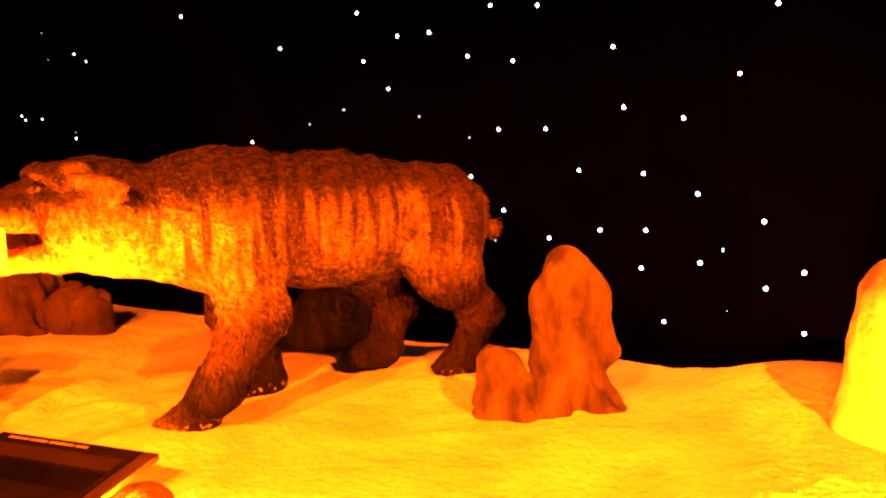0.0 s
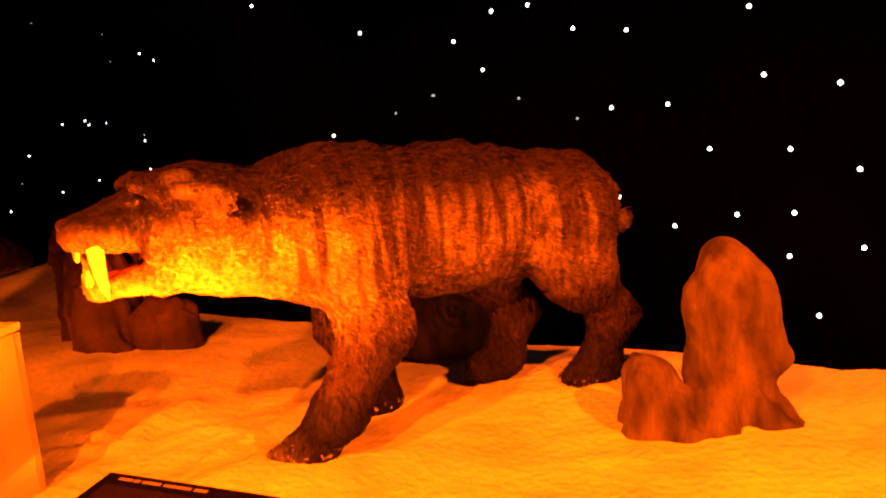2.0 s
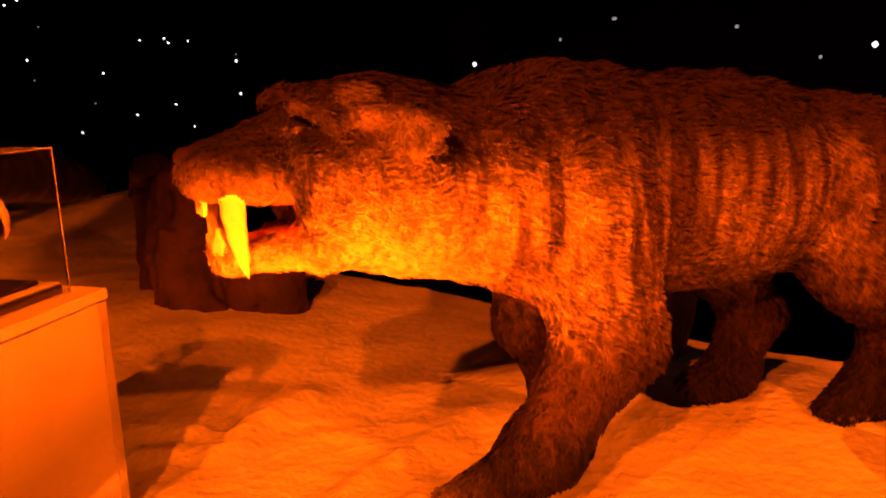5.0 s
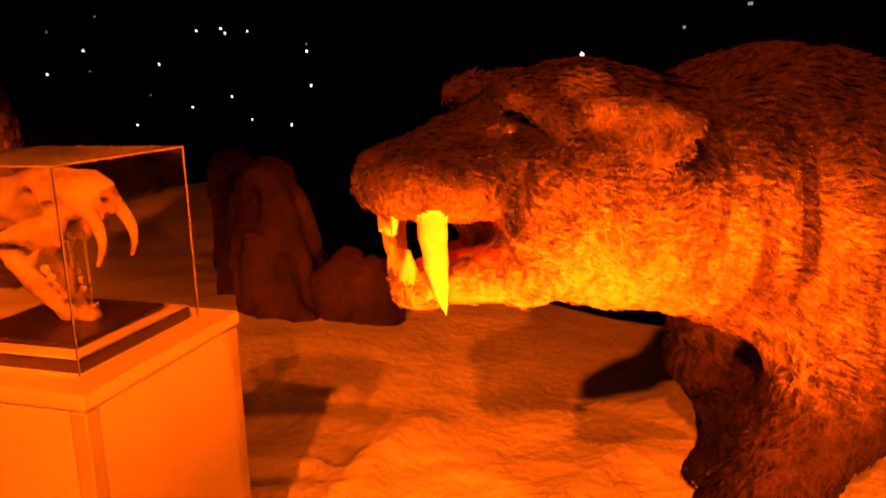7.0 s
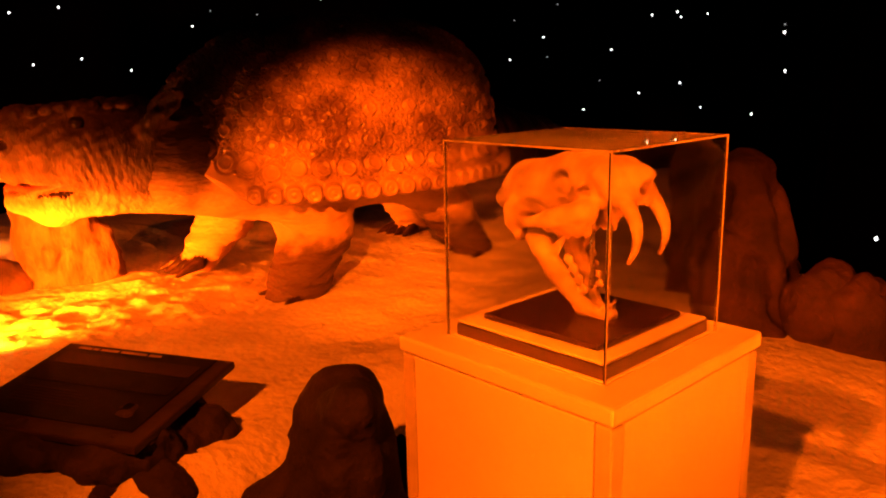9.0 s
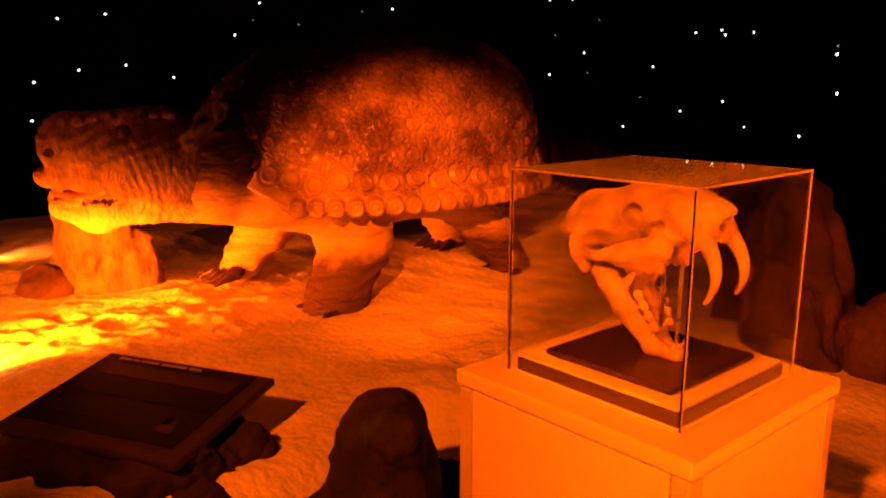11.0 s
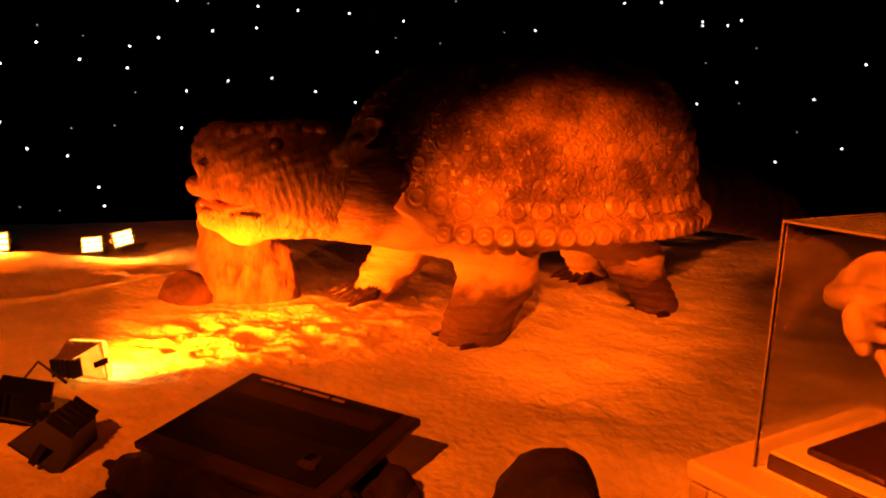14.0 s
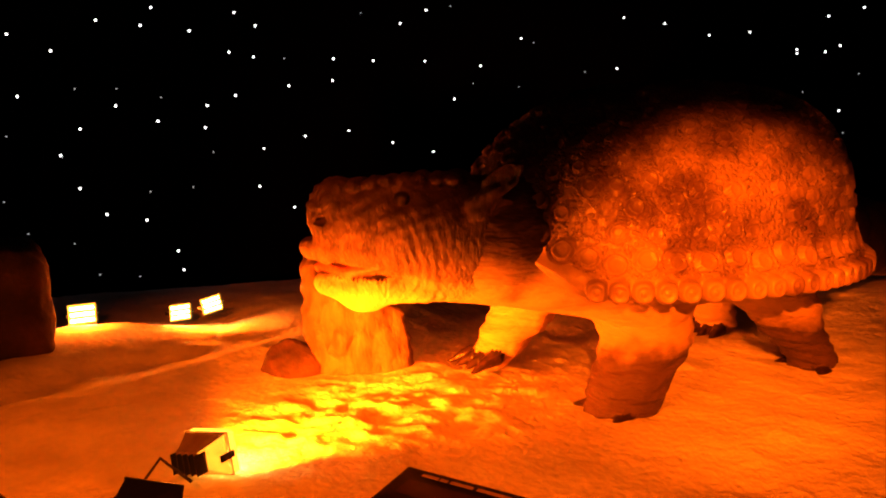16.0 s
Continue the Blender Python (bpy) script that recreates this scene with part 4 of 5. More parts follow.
    def claws(p):
        d = np.full(len(p), 9.0)
        for foot, ahead, spread, n in (((-4.33, 3.22, 0.30), (-0.12, -1.0), 0.07, 4), ((-5.05, 3.12, 0.39), (-0.1, -1.0), 0.055, 4), ((-4.32, 4.46, 0.29), (-0.1, -1.0), 0.07, 4), ((-5.05, 4.62, 0.33), (0, -1.0), 0.06, 4)):
            a = np.array([*ahead, 0]) / math.hypot(*ahead)
            s = np.array([-a[1], a[0], 0])
            for k in range(n):
                o = (k - (n - 1) / 2) * spread
                base = np.array(foot) + s * o
                mid = base + a * 0.07 + s * o * 0.25
                tip = base + a * 0.15 + s * o * 0.45
                mid[2] -= 0.015
                tip[2] -= 0.05
                d = np.minimum(d, np.minimum(capsule(p, base, mid, 0.04, 0.028), capsule(p, mid, tip, 0.027, 0.008)))
        return d
    return [shell, knobs, hide, skull, eyes, tail, claws, gums], centre, rim


def emboss(me, centre, rim):
    """Round rosettes in sunken rings, larger towards the rim, with small scutes between them, pressed into the dome."""
    rng = np.random.RandomState(11)
    v = np.zeros(len(me.vertices) * 3)
    me.vertices.foreach_get("co", v)
    v = v.reshape(-1, 3)
    way = (v - np.array([centre[0], centre[1], 0.78])) / np.array([0.74, 1.03, 0.83]) ** 2
    way /= np.linalg.norm(way, axis=1)[:, None]
    over = v[:, 2] - rim(v[:, 1])
    on = np.flatnonzero(over > 0.085)
    at, size = [], []
    # a first row of large ones just over the rim
    for a in np.arange(0, 2 * np.pi, 0.118):
        d = np.abs(np.arctan2((v[on, 1] - centre[1]) / 1.03, (v[on, 0] - centre[0]) / 0.74) - (a - np.pi)) + 3 * np.abs(over[on] - 0.135 - 0.012 * math.sin(a * 23))
        at.append(v[on[d.argmin()]])
        size.append(0.040 + 0.008 * rng.rand())
    for i in rng.permutation(on)[:9000]:
        h = np.clip((over[i] - 0.1) / 0.65, 0, 1)
        r = (0.043 - 0.018 * h) * rng.uniform(0.6, 1.1)
        gap = np.linalg.norm(np.array(at) - v[i], axis=1) - np.array(size) - r
        if gap.min() > 0.026 - 0.008 * h and over[i] > 0.15:
            at.append(v[i])
            size.append(r)
    scute, lot = cells(v, 0.03, 0.8)
    lift = np.where(over > 0.085, 0.004 - 0.3 * scute, 0.0) + 0.005 * value_noise(v, 5)
    even = over < 0.08
    for c, r in zip(at, size):
        d = np.linalg.norm(v - c, axis=1)
        near = np.flatnonzero(d < r * 1.5)
        u = d[near] / r
        ring = np.where(u < 0.62, 0.006, np.where(u < 0.92, 0.013, np.where(u < 1.22, -0.016, lift[near])))
        lift[near] = ring
        even[near[u < 1.1]] = True
    me.vertices.foreach_set("co", (v + way * lift[:, None]).ravel())
    f = np.zeros(len(me.loops), int)
    me.loops.foreach_get("vertex_index", f)
    me.polygons.foreach_set("material_index", np.where(even[f.reshape(-1, 4)].all(1), 5, 0).astype(np.int32))
    me.update()


def build_armoured():
    fields, centre, rim = armour_fields()
    shell, knobs, rest = fields[0], fields[1], fields[2:]

    def armour(p):
        return smin(shell(p), knobs(p), 0.012)

    def body(p):
        v = [f(p) for f in rest]
        return np.minimum.reduce([smin(v[0], v[1], 0.1), v[2], v[3], v[4], v[5]])

    def chooser(p):
        # the tail takes the near-black skin so that it looks unlit
        return np.array([1, 2, 3, 3, 3, 4])[np.argmin(np.stack([f(p) for f in rest]), 0)]
    dome = solid("dome", armour, (-5.62, 2.62, 0.66), (-3.80, 5.02, 1.80), 0.0075)
    emboss(dome, centre, rim)
    low = solid("body", body, (-5.62, 2.86, 0.16), (-3.84, 6.26, 1.40), 0.0155, chooser)
    face = solid("face", body, (-5.4, 2.02, 0.60), (-4.1, 2.875, 1.40), 0.0085, chooser)
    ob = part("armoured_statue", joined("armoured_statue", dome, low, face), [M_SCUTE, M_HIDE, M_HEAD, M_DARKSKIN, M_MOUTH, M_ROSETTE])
    ob.matrix_world = LEFT
    return tagged(ob, "brown giant armadillo statue with a knobbly domed shell", "statue")


build_armoured()


# ---- stones ----
def rough_stone(name, field, lo, hi, material, label, category="rock", step=0.018, grain=0.02, flutes=0.0, seed=0.0, place=None, group=""):
    def f(p):
        q = p + seed
        d = field(p) - grain * value_noise(q, 6) - grain * 0.5 * value_noise(q, 14) - 0.25 * grain * value_noise(q, 33)
        if flutes:
            d = d - flutes * value_noise(q * np.array([1.0, 1.0, 0.16]), 16) * np.clip((hi[2] - 0.1 - p[:, 2]) * 5, 0.15, 1)
        return d
    ob = part(name, solid(name, f, lo, hi, step), material)
    if place is not None:
        ob.matrix_world = place
    return tagged(ob, label, category, group)


# upright eroded stone with its low companions
rough_stone("standing_stone", lambda p: blend(0.05,
            capsule(p, (0.82, 3.20, 0.16), (0.82, 3.20, 0.46), 0.155, 0.145), capsule(p, (0.82, 3.20, 0.5), (0.825, 3.20, 0.72), 0.165, 0.165),
            capsule(p, (0.82, 3.20, 0.72), (0.805, 3.20, 0.84), 0.155, 0.11), capsule(p, (0.965, 3.13, 0.5), (0.945, 3.13, 0.68), 0.06, 0.045),
            capsule(p, (0.50, 3.14, 0.22), (0.50, 3.16, 0.425), 0.115, 0.10), capsule(p, (0.485, 3.06, 0.16), (0.50, 3.10, 0.32), 0.10, 0.055),
            capsule(p, (0.60, 3.01, 0.16), (0.61, 3.08, 0.34), 0.105, 0.06), capsule(p, (0.74, 3.03, 0.16), (0.76, 3.09, 0.33), 0.10, 0.07), capsule(p, (0.93, 3.10, 0.16), (0.89, 3.15, 0.32), 0.13, 0.08)),
            (0.30, 2.78, 0.06), (1.16, 3.48, 1.04), M_STONE, "fluted brown standing stone with low lumps at its foot", "rock", 0.0125, 0.016, 0.03, 1.3, place=Matrix.Translation((0.166, 0.130, -0.017)) @ Matrix.Rotation(radians(3.23), 4, "Z") @ Matrix.Scale(0.985, 4))
# pale lump at the walk's beginning
rough_stone("snowy_boulder", lambda p: blend(0.08, capsule(p, (2.04, 2.74, 0.1), (2.10, 2.75, 0.82), 0.33, 0.25), capsule(p, (2.0, 2.95, 0.25), (2.04, 2.95, 0.42), 0.2, 0.16), capsule(p, (2.0, 2.42, 0.1), (2.1, 2.45, 0.2), 0.16, 0.14)),
            (1.65, 2.15, 0.0), (2.75, 3.3, 1.22), M_SNOW, "tall snow-covered boulder rising out of the snow", "rock", 0.022, 0.025, 0.02, 4.0, place=pose(-0.01, 0.20, -0.10))
# low brown rock behind the cat
rough_stone("low_rock", lambda p: blend(0.05, ellipsoid(p, (-0.42, 4.12, 0.30), (0.30, 0.2, 0.32)), ellipsoid(p, (-0.25, 4.02, 0.44), (0.15, 0.12, 0.2)))
            - 0.014 * np.cos(np.hypot(p[:, 0] + 0.31, p[:, 2] - 0.50) * 125) * np.exp(-((p[:, 0] + 0.31) ** 2 + (p[:, 2] - 0.50) ** 2) / 0.012),
            (-0.85, 3.75, 0.0), (0.1, 4.45, 0.72), M_STONE, "low rounded brown rock with ringed relief behind the cat", "rock", 0.012, 0.012, 0.01, 2.0, place=pose(-0.08, 0.21, 0.0))
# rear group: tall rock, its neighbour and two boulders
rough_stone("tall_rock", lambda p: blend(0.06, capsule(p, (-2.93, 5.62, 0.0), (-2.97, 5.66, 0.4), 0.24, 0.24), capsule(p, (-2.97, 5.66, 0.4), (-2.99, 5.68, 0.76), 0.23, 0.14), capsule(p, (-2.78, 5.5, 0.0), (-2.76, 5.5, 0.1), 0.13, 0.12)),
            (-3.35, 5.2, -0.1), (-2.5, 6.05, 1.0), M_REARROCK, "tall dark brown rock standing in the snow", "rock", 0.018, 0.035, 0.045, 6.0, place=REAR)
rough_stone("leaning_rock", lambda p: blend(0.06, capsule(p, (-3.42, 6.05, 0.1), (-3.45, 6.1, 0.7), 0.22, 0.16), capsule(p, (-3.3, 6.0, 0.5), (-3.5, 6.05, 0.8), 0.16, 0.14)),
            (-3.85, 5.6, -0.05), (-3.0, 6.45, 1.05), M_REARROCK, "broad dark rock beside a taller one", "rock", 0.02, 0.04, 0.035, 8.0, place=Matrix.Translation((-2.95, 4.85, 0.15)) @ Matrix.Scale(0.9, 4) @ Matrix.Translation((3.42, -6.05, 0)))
for cx, cy, r in ((-2.57, 5.60, 0.15), (-2.44, 5.58, 0.15)):
    rough_stone("boulder", lambda p: blend(0.05, ellipsoid(p, (cx, cy, 0.25), (r * 0.95, r, 0.22)), ellipsoid(p, (cx + 0.01, cy - 0.03, 0.06), (r * 0.8, r, 0.14))),
                (cx - 0.3, cy - 0.3, -0.14), (cx + 0.3, cy + 0.3, 0.6), M_REARROCK, "small dark boulder at the tall rock's foot", "rock", 0.014, 0.038, 0.0, cx * 7, group="boulders", place=REAR)
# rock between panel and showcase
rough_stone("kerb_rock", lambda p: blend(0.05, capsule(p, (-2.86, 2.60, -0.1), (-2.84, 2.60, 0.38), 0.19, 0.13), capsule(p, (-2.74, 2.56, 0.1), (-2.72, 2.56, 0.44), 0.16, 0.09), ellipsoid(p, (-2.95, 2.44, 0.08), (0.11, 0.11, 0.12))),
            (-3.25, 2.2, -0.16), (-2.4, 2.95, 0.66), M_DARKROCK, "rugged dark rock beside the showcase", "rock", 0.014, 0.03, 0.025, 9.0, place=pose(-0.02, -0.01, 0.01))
# stump under the armoured statue's chin and the stone beside it
rough_stone("stump", lambda p: blend(0.07, capsule(p, (-5.47, 2.62, 0.2), (-5.47, 2.58, 0.62), 0.19, 0.16), capsule(p, (-5.52, 2.52, 0.5), (-5.56, 2.47, 0.80), 0.10, 0.06), capsule(p, (-5.3, 2.80, 0.16), (-5.36, 2.74, 0.52), 0.13, 0.07), capsule(p, (-5.42, 2.45, 0.14), (-5.44, 2.49, 0.22), 0.14, 0.08), ellipsoid(p, (-5.36, 2.62, 0.18), (0.30, 0.30, 0.09))),
            (-5.9, 2.1, 0.05), (-4.95, 3.1, 0.98), M_STUMP, "pale weathered stump widening into the snow", "stump", 0.013, 0.05, 0.022, 3.0, place=LEFT)
rough_stone("boulder", lambda p: ellipsoid(p, (-5.56, 2.37, 0.27), (0.15, 0.15, 0.17)), (-5.85, 2.08, 0.05), (-5.28, 2.66, 0.6), M_REARROCK, "small rounded stone leaning on the stump", "rock", 0.016, 0.03, 0.0, 5.0, group="boulders", place=LEFT)
# far blocks


def rounded_block(p, c, r, k=7.0):
    q = np.abs((p - np.array(c)) / np.array(r))
    return ((q ** k).sum(1) ** (1 / k) - 1) * min(r)


rough_stone("block_rock", lambda p: rounded_block(p, (-6.77, 1.02, 0.45), (0.38, 0.38, 0.42)), (-7.32, 0.46, 0.0), (-6.22, 1.56, 1.0), M_REARROCK, "flat-topped dark rock block on the snow", "rock", 0.022, 0.022, 0.02, 2.5, place=LEFT)
rough_stone("dark_rock", lambda p: blend(0.06, ellipsoid(p, (-3.97, 1.06, 0.36), (0.13, 0.16, 0.29)), ellipsoid(p, (-3.88, 1.18, 0.25), (0.08, 0.08, 0.12))), (-4.3, 0.8, 0.0), (-3.65, 1.5, 0.8), M_DARKROCK, "dark rounded rock on the display's edge", "rock", 0.016, 0.018, 0.0, 7.7, place=LEFT)


# ---- showcase ----
PX0, PX1, PY0, PY1, PTOP = -2.23, -1.75, 2.30, 2.78, 0.852


def build_pedestal():
    ob = empty("pedestal", pose((PX0 + PX1) / 2, (PY0 + PY1) / 2, 0.0))
    cx, cy = (PX0 + PX1) / 2, (PY0 + PY1) / 2
    hx, hy = (PX1 - PX0) / 2, (PY1 - PY0) / 2
    part("core", box((-hx + 0.02, -hy + 0.02, -0.1), (hx - 0.02, hy - 0.02, PTOP - 0.03), 0.003), M_PLINTH, ob)
    part("top", box((-hx, -hy, PTOP - 0.03), (hx, hy, PTOP), 0.006), M_PLINTH, ob)
    for sx in (-1, 1):
        for sy in (-1, 1):
            x0, y0 = sx * (hx - 0.021), sy * (hy - 0.021)
            part("corner_trim", box((x0 - 0.016, y0 - 0.016, -0.1), (x0 + 0.016, y0 + 0.016, PTOP - 0.034), 0.004), M_TRIM, ob)
    for s in (-1, 1):
        y0, y1 = sorted((s * (hy - 0.021), s * (hy - 0.006)))
        part("side_panel", box((-hx + 0.038, y0, -0.1), (hx - 0.038, y1, PTOP - 0.034), 0.002), M_PLINTH, ob)
        x0, x1 = sorted((s * (hx - 0.021), s * (hx - 0.006)))
        part("side_panel", box((x0, -hy + 0.038, -0.1), (x1, hy - 0.038, PTOP - 0.034), 0.002), M_PLINTH, ob)
    return tagged(ob, "cream panelled showcase pedestal with trimmed corners", "pedestal")


build_pedestal()
CX0, CX1, CY0, CY1, CTOP = -2.163, -1.812, 2.367, 2.718, 1.216


def build_case():
    ob = empty("display_case", pose((CX0 + CX1) / 2, (CY0 + CY1) / 2, PTOP))
    hx, hy, h, t = (CX1 - CX0) / 2, (CY1 - CY0) / 2, CTOP - PTOP, 0.003
    for s in (-1, 1):
        y0, y1 = sorted((s * hy, s * (hy - t)))
        pane = part("glass_pane", box((-hx + t + 0.001, y0, 0.001), (hx - t - 0.001, y1, h - t - 0.001)), M_GLASS, ob)
        x0, x1 = sorted((s * hx, s * (hx - t)))
        pane = part("glass_pane", box((x0, -hy, 0.001), (x1, hy, h - t - 0.001)), M_GLASS, ob)
    part("glass_top", box((-hx, -hy, h - t), (hx, hy, h)), M_MILKY, ob, "slightly milky clear top pane")
    for o in ob.children:
        o.visible_shadow = False
    for sx in (-1, 1):
        for sy in (-1, 1):
            x0, y0 = sx * (hx + 0.0012), sy * (hy + 0.0012)
            part("edge_strip", box((x0 - 0.0009, y0 - 0.0009, 0.001), (x0 + 0.0009, y0 + 0.0009, h + 0.001)), M_EDGE, ob, "thin bright glued glass edge")
    for s in (-1, 1):
        part("edge_strip", box((-hx, s * (hy + 0.001) - 0.0007, h - 0.003), (hx, s * (hy + 0.001) + 0.0007, h)), M_EDGE, ob)
        part("edge_strip", box((s * (hx + 0.001) - 0.0007, -hy, h - 0.003), (s * (hx + 0.001) + 0.0007, hy, h)), M_EDGE, ob)
    return tagged(ob, "clear glass display case on the pedestal", "display case")


build_case()


def build_mount():
    ob = empty("mounting_board", pose((CX0 + CX1) / 2, (CY0 + CY1) / 2, PTOP))
    hx, hy = (CX1 - CX0) / 2 - 0.012, (CY1 - CY0) / 2 - 0.012
    part("lower_board", box((-hx, -hy, 0.001), (hx, hy, 0.024), 0.002), M_BASE, ob, "dark lacquered lower board")
    part("inset_board", box((-hx + 0.002, -hy + 0.002, 0.0245), (hx - 0.002, hy - 0.002, 0.030), 0.002), M_TRIM, ob, "pale inset board")
    part("upper_board", box((-hx + 0.035, -hy + 0.035, 0.031), (hx - 0.035, hy - 0.035, 0.042), 0.004), M_BASE, ob, "dark lacquered upper board")
    for dx in (-0.022, 0.012):
        part("support_rod", tube([(dx + 0.03, 0.02, 0.05), (dx + 0.03, 0.02, 0.21)], 0.004), M_STEEL, ob, "thin steel rod")
    return tagged(ob, "dark stepped base board inside the display case", "board")


build_mount()


def build_skull():
    """Fossil skull cast, jaw agape, snout towards +x."""
    o = np.array([-1.997, 2.545, PTOP])
    ob = empty("skull", pose(*o))

    def cranium(p):
        q = np.stack([p[:, 0], np.abs(p[:, 1]), p[:, 2]], 1)
        d = blend(0.025, ellipsoid(q, (-0.075, 0, 0.262), (0.09, 0.046, 0.054), 0, 14), ellipsoid(q, (0.02, 0, 0.297), (0.085, 0.043, 0.042), 0, 4), capsule(q, (0.03, 0, 0.285), (0.095, 0, 0.285), 0.048, 0.04),
                  capsule(q, (-0.13, 0, 0.248), (-0.182, 0, 0.238), 0.036, 0.02), capsule(q, (0.09, 0.0, 0.305), (0.137, 0, 0.305), 0.024, 0.013), capsule(q, (-0.17, 0, 0.268), (-0.03, 0, 0.318), 0.010, 0.012))
        # cheek arch, upper jaw and the root of the fang
        d = smin(d, capsule(q, (-0.118, 0.05, 0.205), (-0.01, 0.07, 0.222), 0.013, 0.015), 0.008)
        d = smin(d, capsule(q, (-0.01, 0.068, 0.225), (0.05, 0.05, 0.24), 0.017, 0.022), 0.012)
        d = smin(d, capsule(q, (-0.03, 0.05, 0.205), (0.035, 0.042, 0.215), 0.012, 0.016), 0.012)
        d = smin(d, capsule(q, (0.075, 0.036, 0.305), (0.11, 0.036, 0.27), 0.024, 0.022), 0.014)
        d = smin(d, capsule(q, (-0.12, 0.04, 0.222), (-0.105, 0.042, 0.182), 0.024, 0.013), 0.015)
        # eye socket, opening behind the arch, small hole before the eye, nose
        d = -smin(-d, ellipsoid(q, (-0.012, 0.055, 0.285), (0.028, 0.040, 0.021), 0, 14), 0.004)
        d = -smin(-d, ellipsoid(q, (-0.075, 0.053, 0.235), (0.034, 0.022, 0.017)), 0.006)
        d = -smin(-d, ellipsoid(q, (0.04, 0.05, 0.277), (0.013, 0.02, 0.008)), 0.003)
        d = -smin(-d, ellipsoid(q, (0.148, 0, 0.288), (0.035, 0.017, 0.014)), 0.005)
        for k in range(4):
            d = smin(d, ellipsoid(q, (-0.012 + 0.019 * k, 0.044 - 0.002 * k, 0.198 + 0.003 * k), (0.009, 0.006, 0.014)), 0.003)
        for k in (0.006, 0.018):
            d = smin(d, capsule(q, (0.118, k, 0.275), (0.124, k, 0.25), 0.006, 0.003), 0.003)
        return d - 0.0022 * value_noise(p, 36) - 0.0012 * value_noise(p, 85)

    def jaw(p):
        q = np.stack([p[:, 0], np.abs(p[:, 1]), p[:, 2]], 1)
        # the jaw hangs open: deep thin branches run down to a blunt chin
        d = blend(0.010, capsule(q, (-0.078, 0.046, 0.178), (-0.05, 0.044, 0.168), 0.011, 0.016), capsule(q, (-0.05, 0.044, 0.165), (-0.022, 0.036, 0.12), 0.022, 0.019), capsule(q, (-0.022, 0.036, 0.12), (0.022, 0.018, 0.062), 0.019, 0.015), capsule(q, (-0.02, 0.044, 0.165), (0.0, 0.044, 0.188), 0.011, 0.005))
        for k in range(4):
            d = smin(d, ellipsoid(q, (0.004 + 0.009 * k, 0.036 - 0.004 * k, 0.148 - 0.018 * k), (0.011, 0.005, 0.010)), 0.004)
        d = smin(d, capsule(q, (0.02, 0.012, 0.056), (0.066, 0.006, 0.047), 0.015, 0.013), 0.012)
        for k in (0.0, 0.008, 0.016):
            d = smin(d, capsule(q, (0.068 - k * 0.4, k, 0.055), (0.076 - k * 0.4, k, 0.074), 0.005, 0.002), 0.002)
        return d - 0.0018 * value_noise(p, 45)
    part("cranium", solid("cranium", cranium, (-0.225, -0.1, 0.15), (0.17, 0.1, 0.37), 0.0042), M_BONE, ob)
    part("jaw", solid("jaw", jaw, (-0.135, -0.09, 0.03), (0.11, 0.09, 0.22), 0.0042), M_BONE, ob)
    for s in (1, -1):
        pts = [(0.085 + 0.062 * math.sin(2.25 * k / 13), s * (0.036 + 0.012 * k / 13), 0.30 - 0.137 * k / 13) for k in range(14)]
        part("tusk", tube(pts, 0.0185, 12, taper=0.2), M_BONE, ob, "long curved upper fang", True)
    return tagged(ob, "pale sabre-toothed cat skull cast with jaws agape", "skull")


build_skull()


# ---- reading panels ----
def reading_panel(name, corner_back, corner_right, corner_front, z_back, z_front, label):
    """A sloping framed board: back-left, back-right and front-left corners in plan."""
    a, b, c = Vector((*corner_back, z_back)), Vector((*corner_right, z_back)), Vector((*corner_front, z_front))
    ex, ey = (b - a), (c - a)
    w, d = ex.length, ey.length
    ex.normalize()
    ey = (ey - ex * ey.dot(ex)).normalized()
    ez = ey.cross(ex)
    if ez.z < 0:
        ez = -ez
    m = Matrix.Identity(4)
    for i in range(3):
        m[i][0], m[i][1], m[i][2], m[i][3] = ex[i], ey[i], ez[i], a[i]
    ob = empty(name, m)
    part("board", box((0, 0, -0.03), (w, d, -0.004), 0.006), M_PANELFRAME, ob, "brown wooden frame board")
    part("print", box((0.012, 0.012, -0.003), (w - 0.06, d - 0.065, 0.0), 0.001), M_PANEL, ob, "dark glossy printed sheet")
    u, v = w - 0.072, d - 0.077
    part("picture", box((0.02 + 0.05 * u, 0.03 + 0.09 * v, 0.001), (0.02 + 0.95 * u, 0.03 + 0.26 * v, 0.0018)), M_INK2, ob, "dim printed picture band")
    part("picture", box((0.03, 0.03 + 0.30 * v, 0.001), (0.02 + 0.95 * u, 0.03 + 0.52 * v, 0.0018)), M_INK3, ob, "black printed band")
    for start, long in ((0.09, 0.09), (0.19, 0.04), (0.245, 0.12), (0.385, 0.17), (0.575, 0.08)):
        part("title_bar", box((0.02 + start * u, 0.030, 0.002), (0.02 + (start + long) * u, 0.043, 0.0026), 0.001), M_INK, ob, "pale unreadable title line")
    for k in range(6):
        part("text_bar", box((0.05 + 0.06 * u, 0.05 + 0.56 * v + k * 0.035 * v, 0.001), (0.05 + (0.42 + 0.05 * (k % 3)) * u, 0.05 + 0.575 * v + k * 0.035 * v, 0.0016)), M_INK2, ob)
    return tagged(ob, label, "information panel")


reading_panel("information_panel", (-4.07, 2.262), (-3.45, 2.588), (-3.825, 1.82), 0.397, 0.325, "dark sloping information panel resting on dark rocks")
reading_panel("information_panel", (-1.36, 2.605), (-0.645, 2.41), (-1.544, 2.12), 0.358, 0.28, "dark sloping information panel in a brown frame")
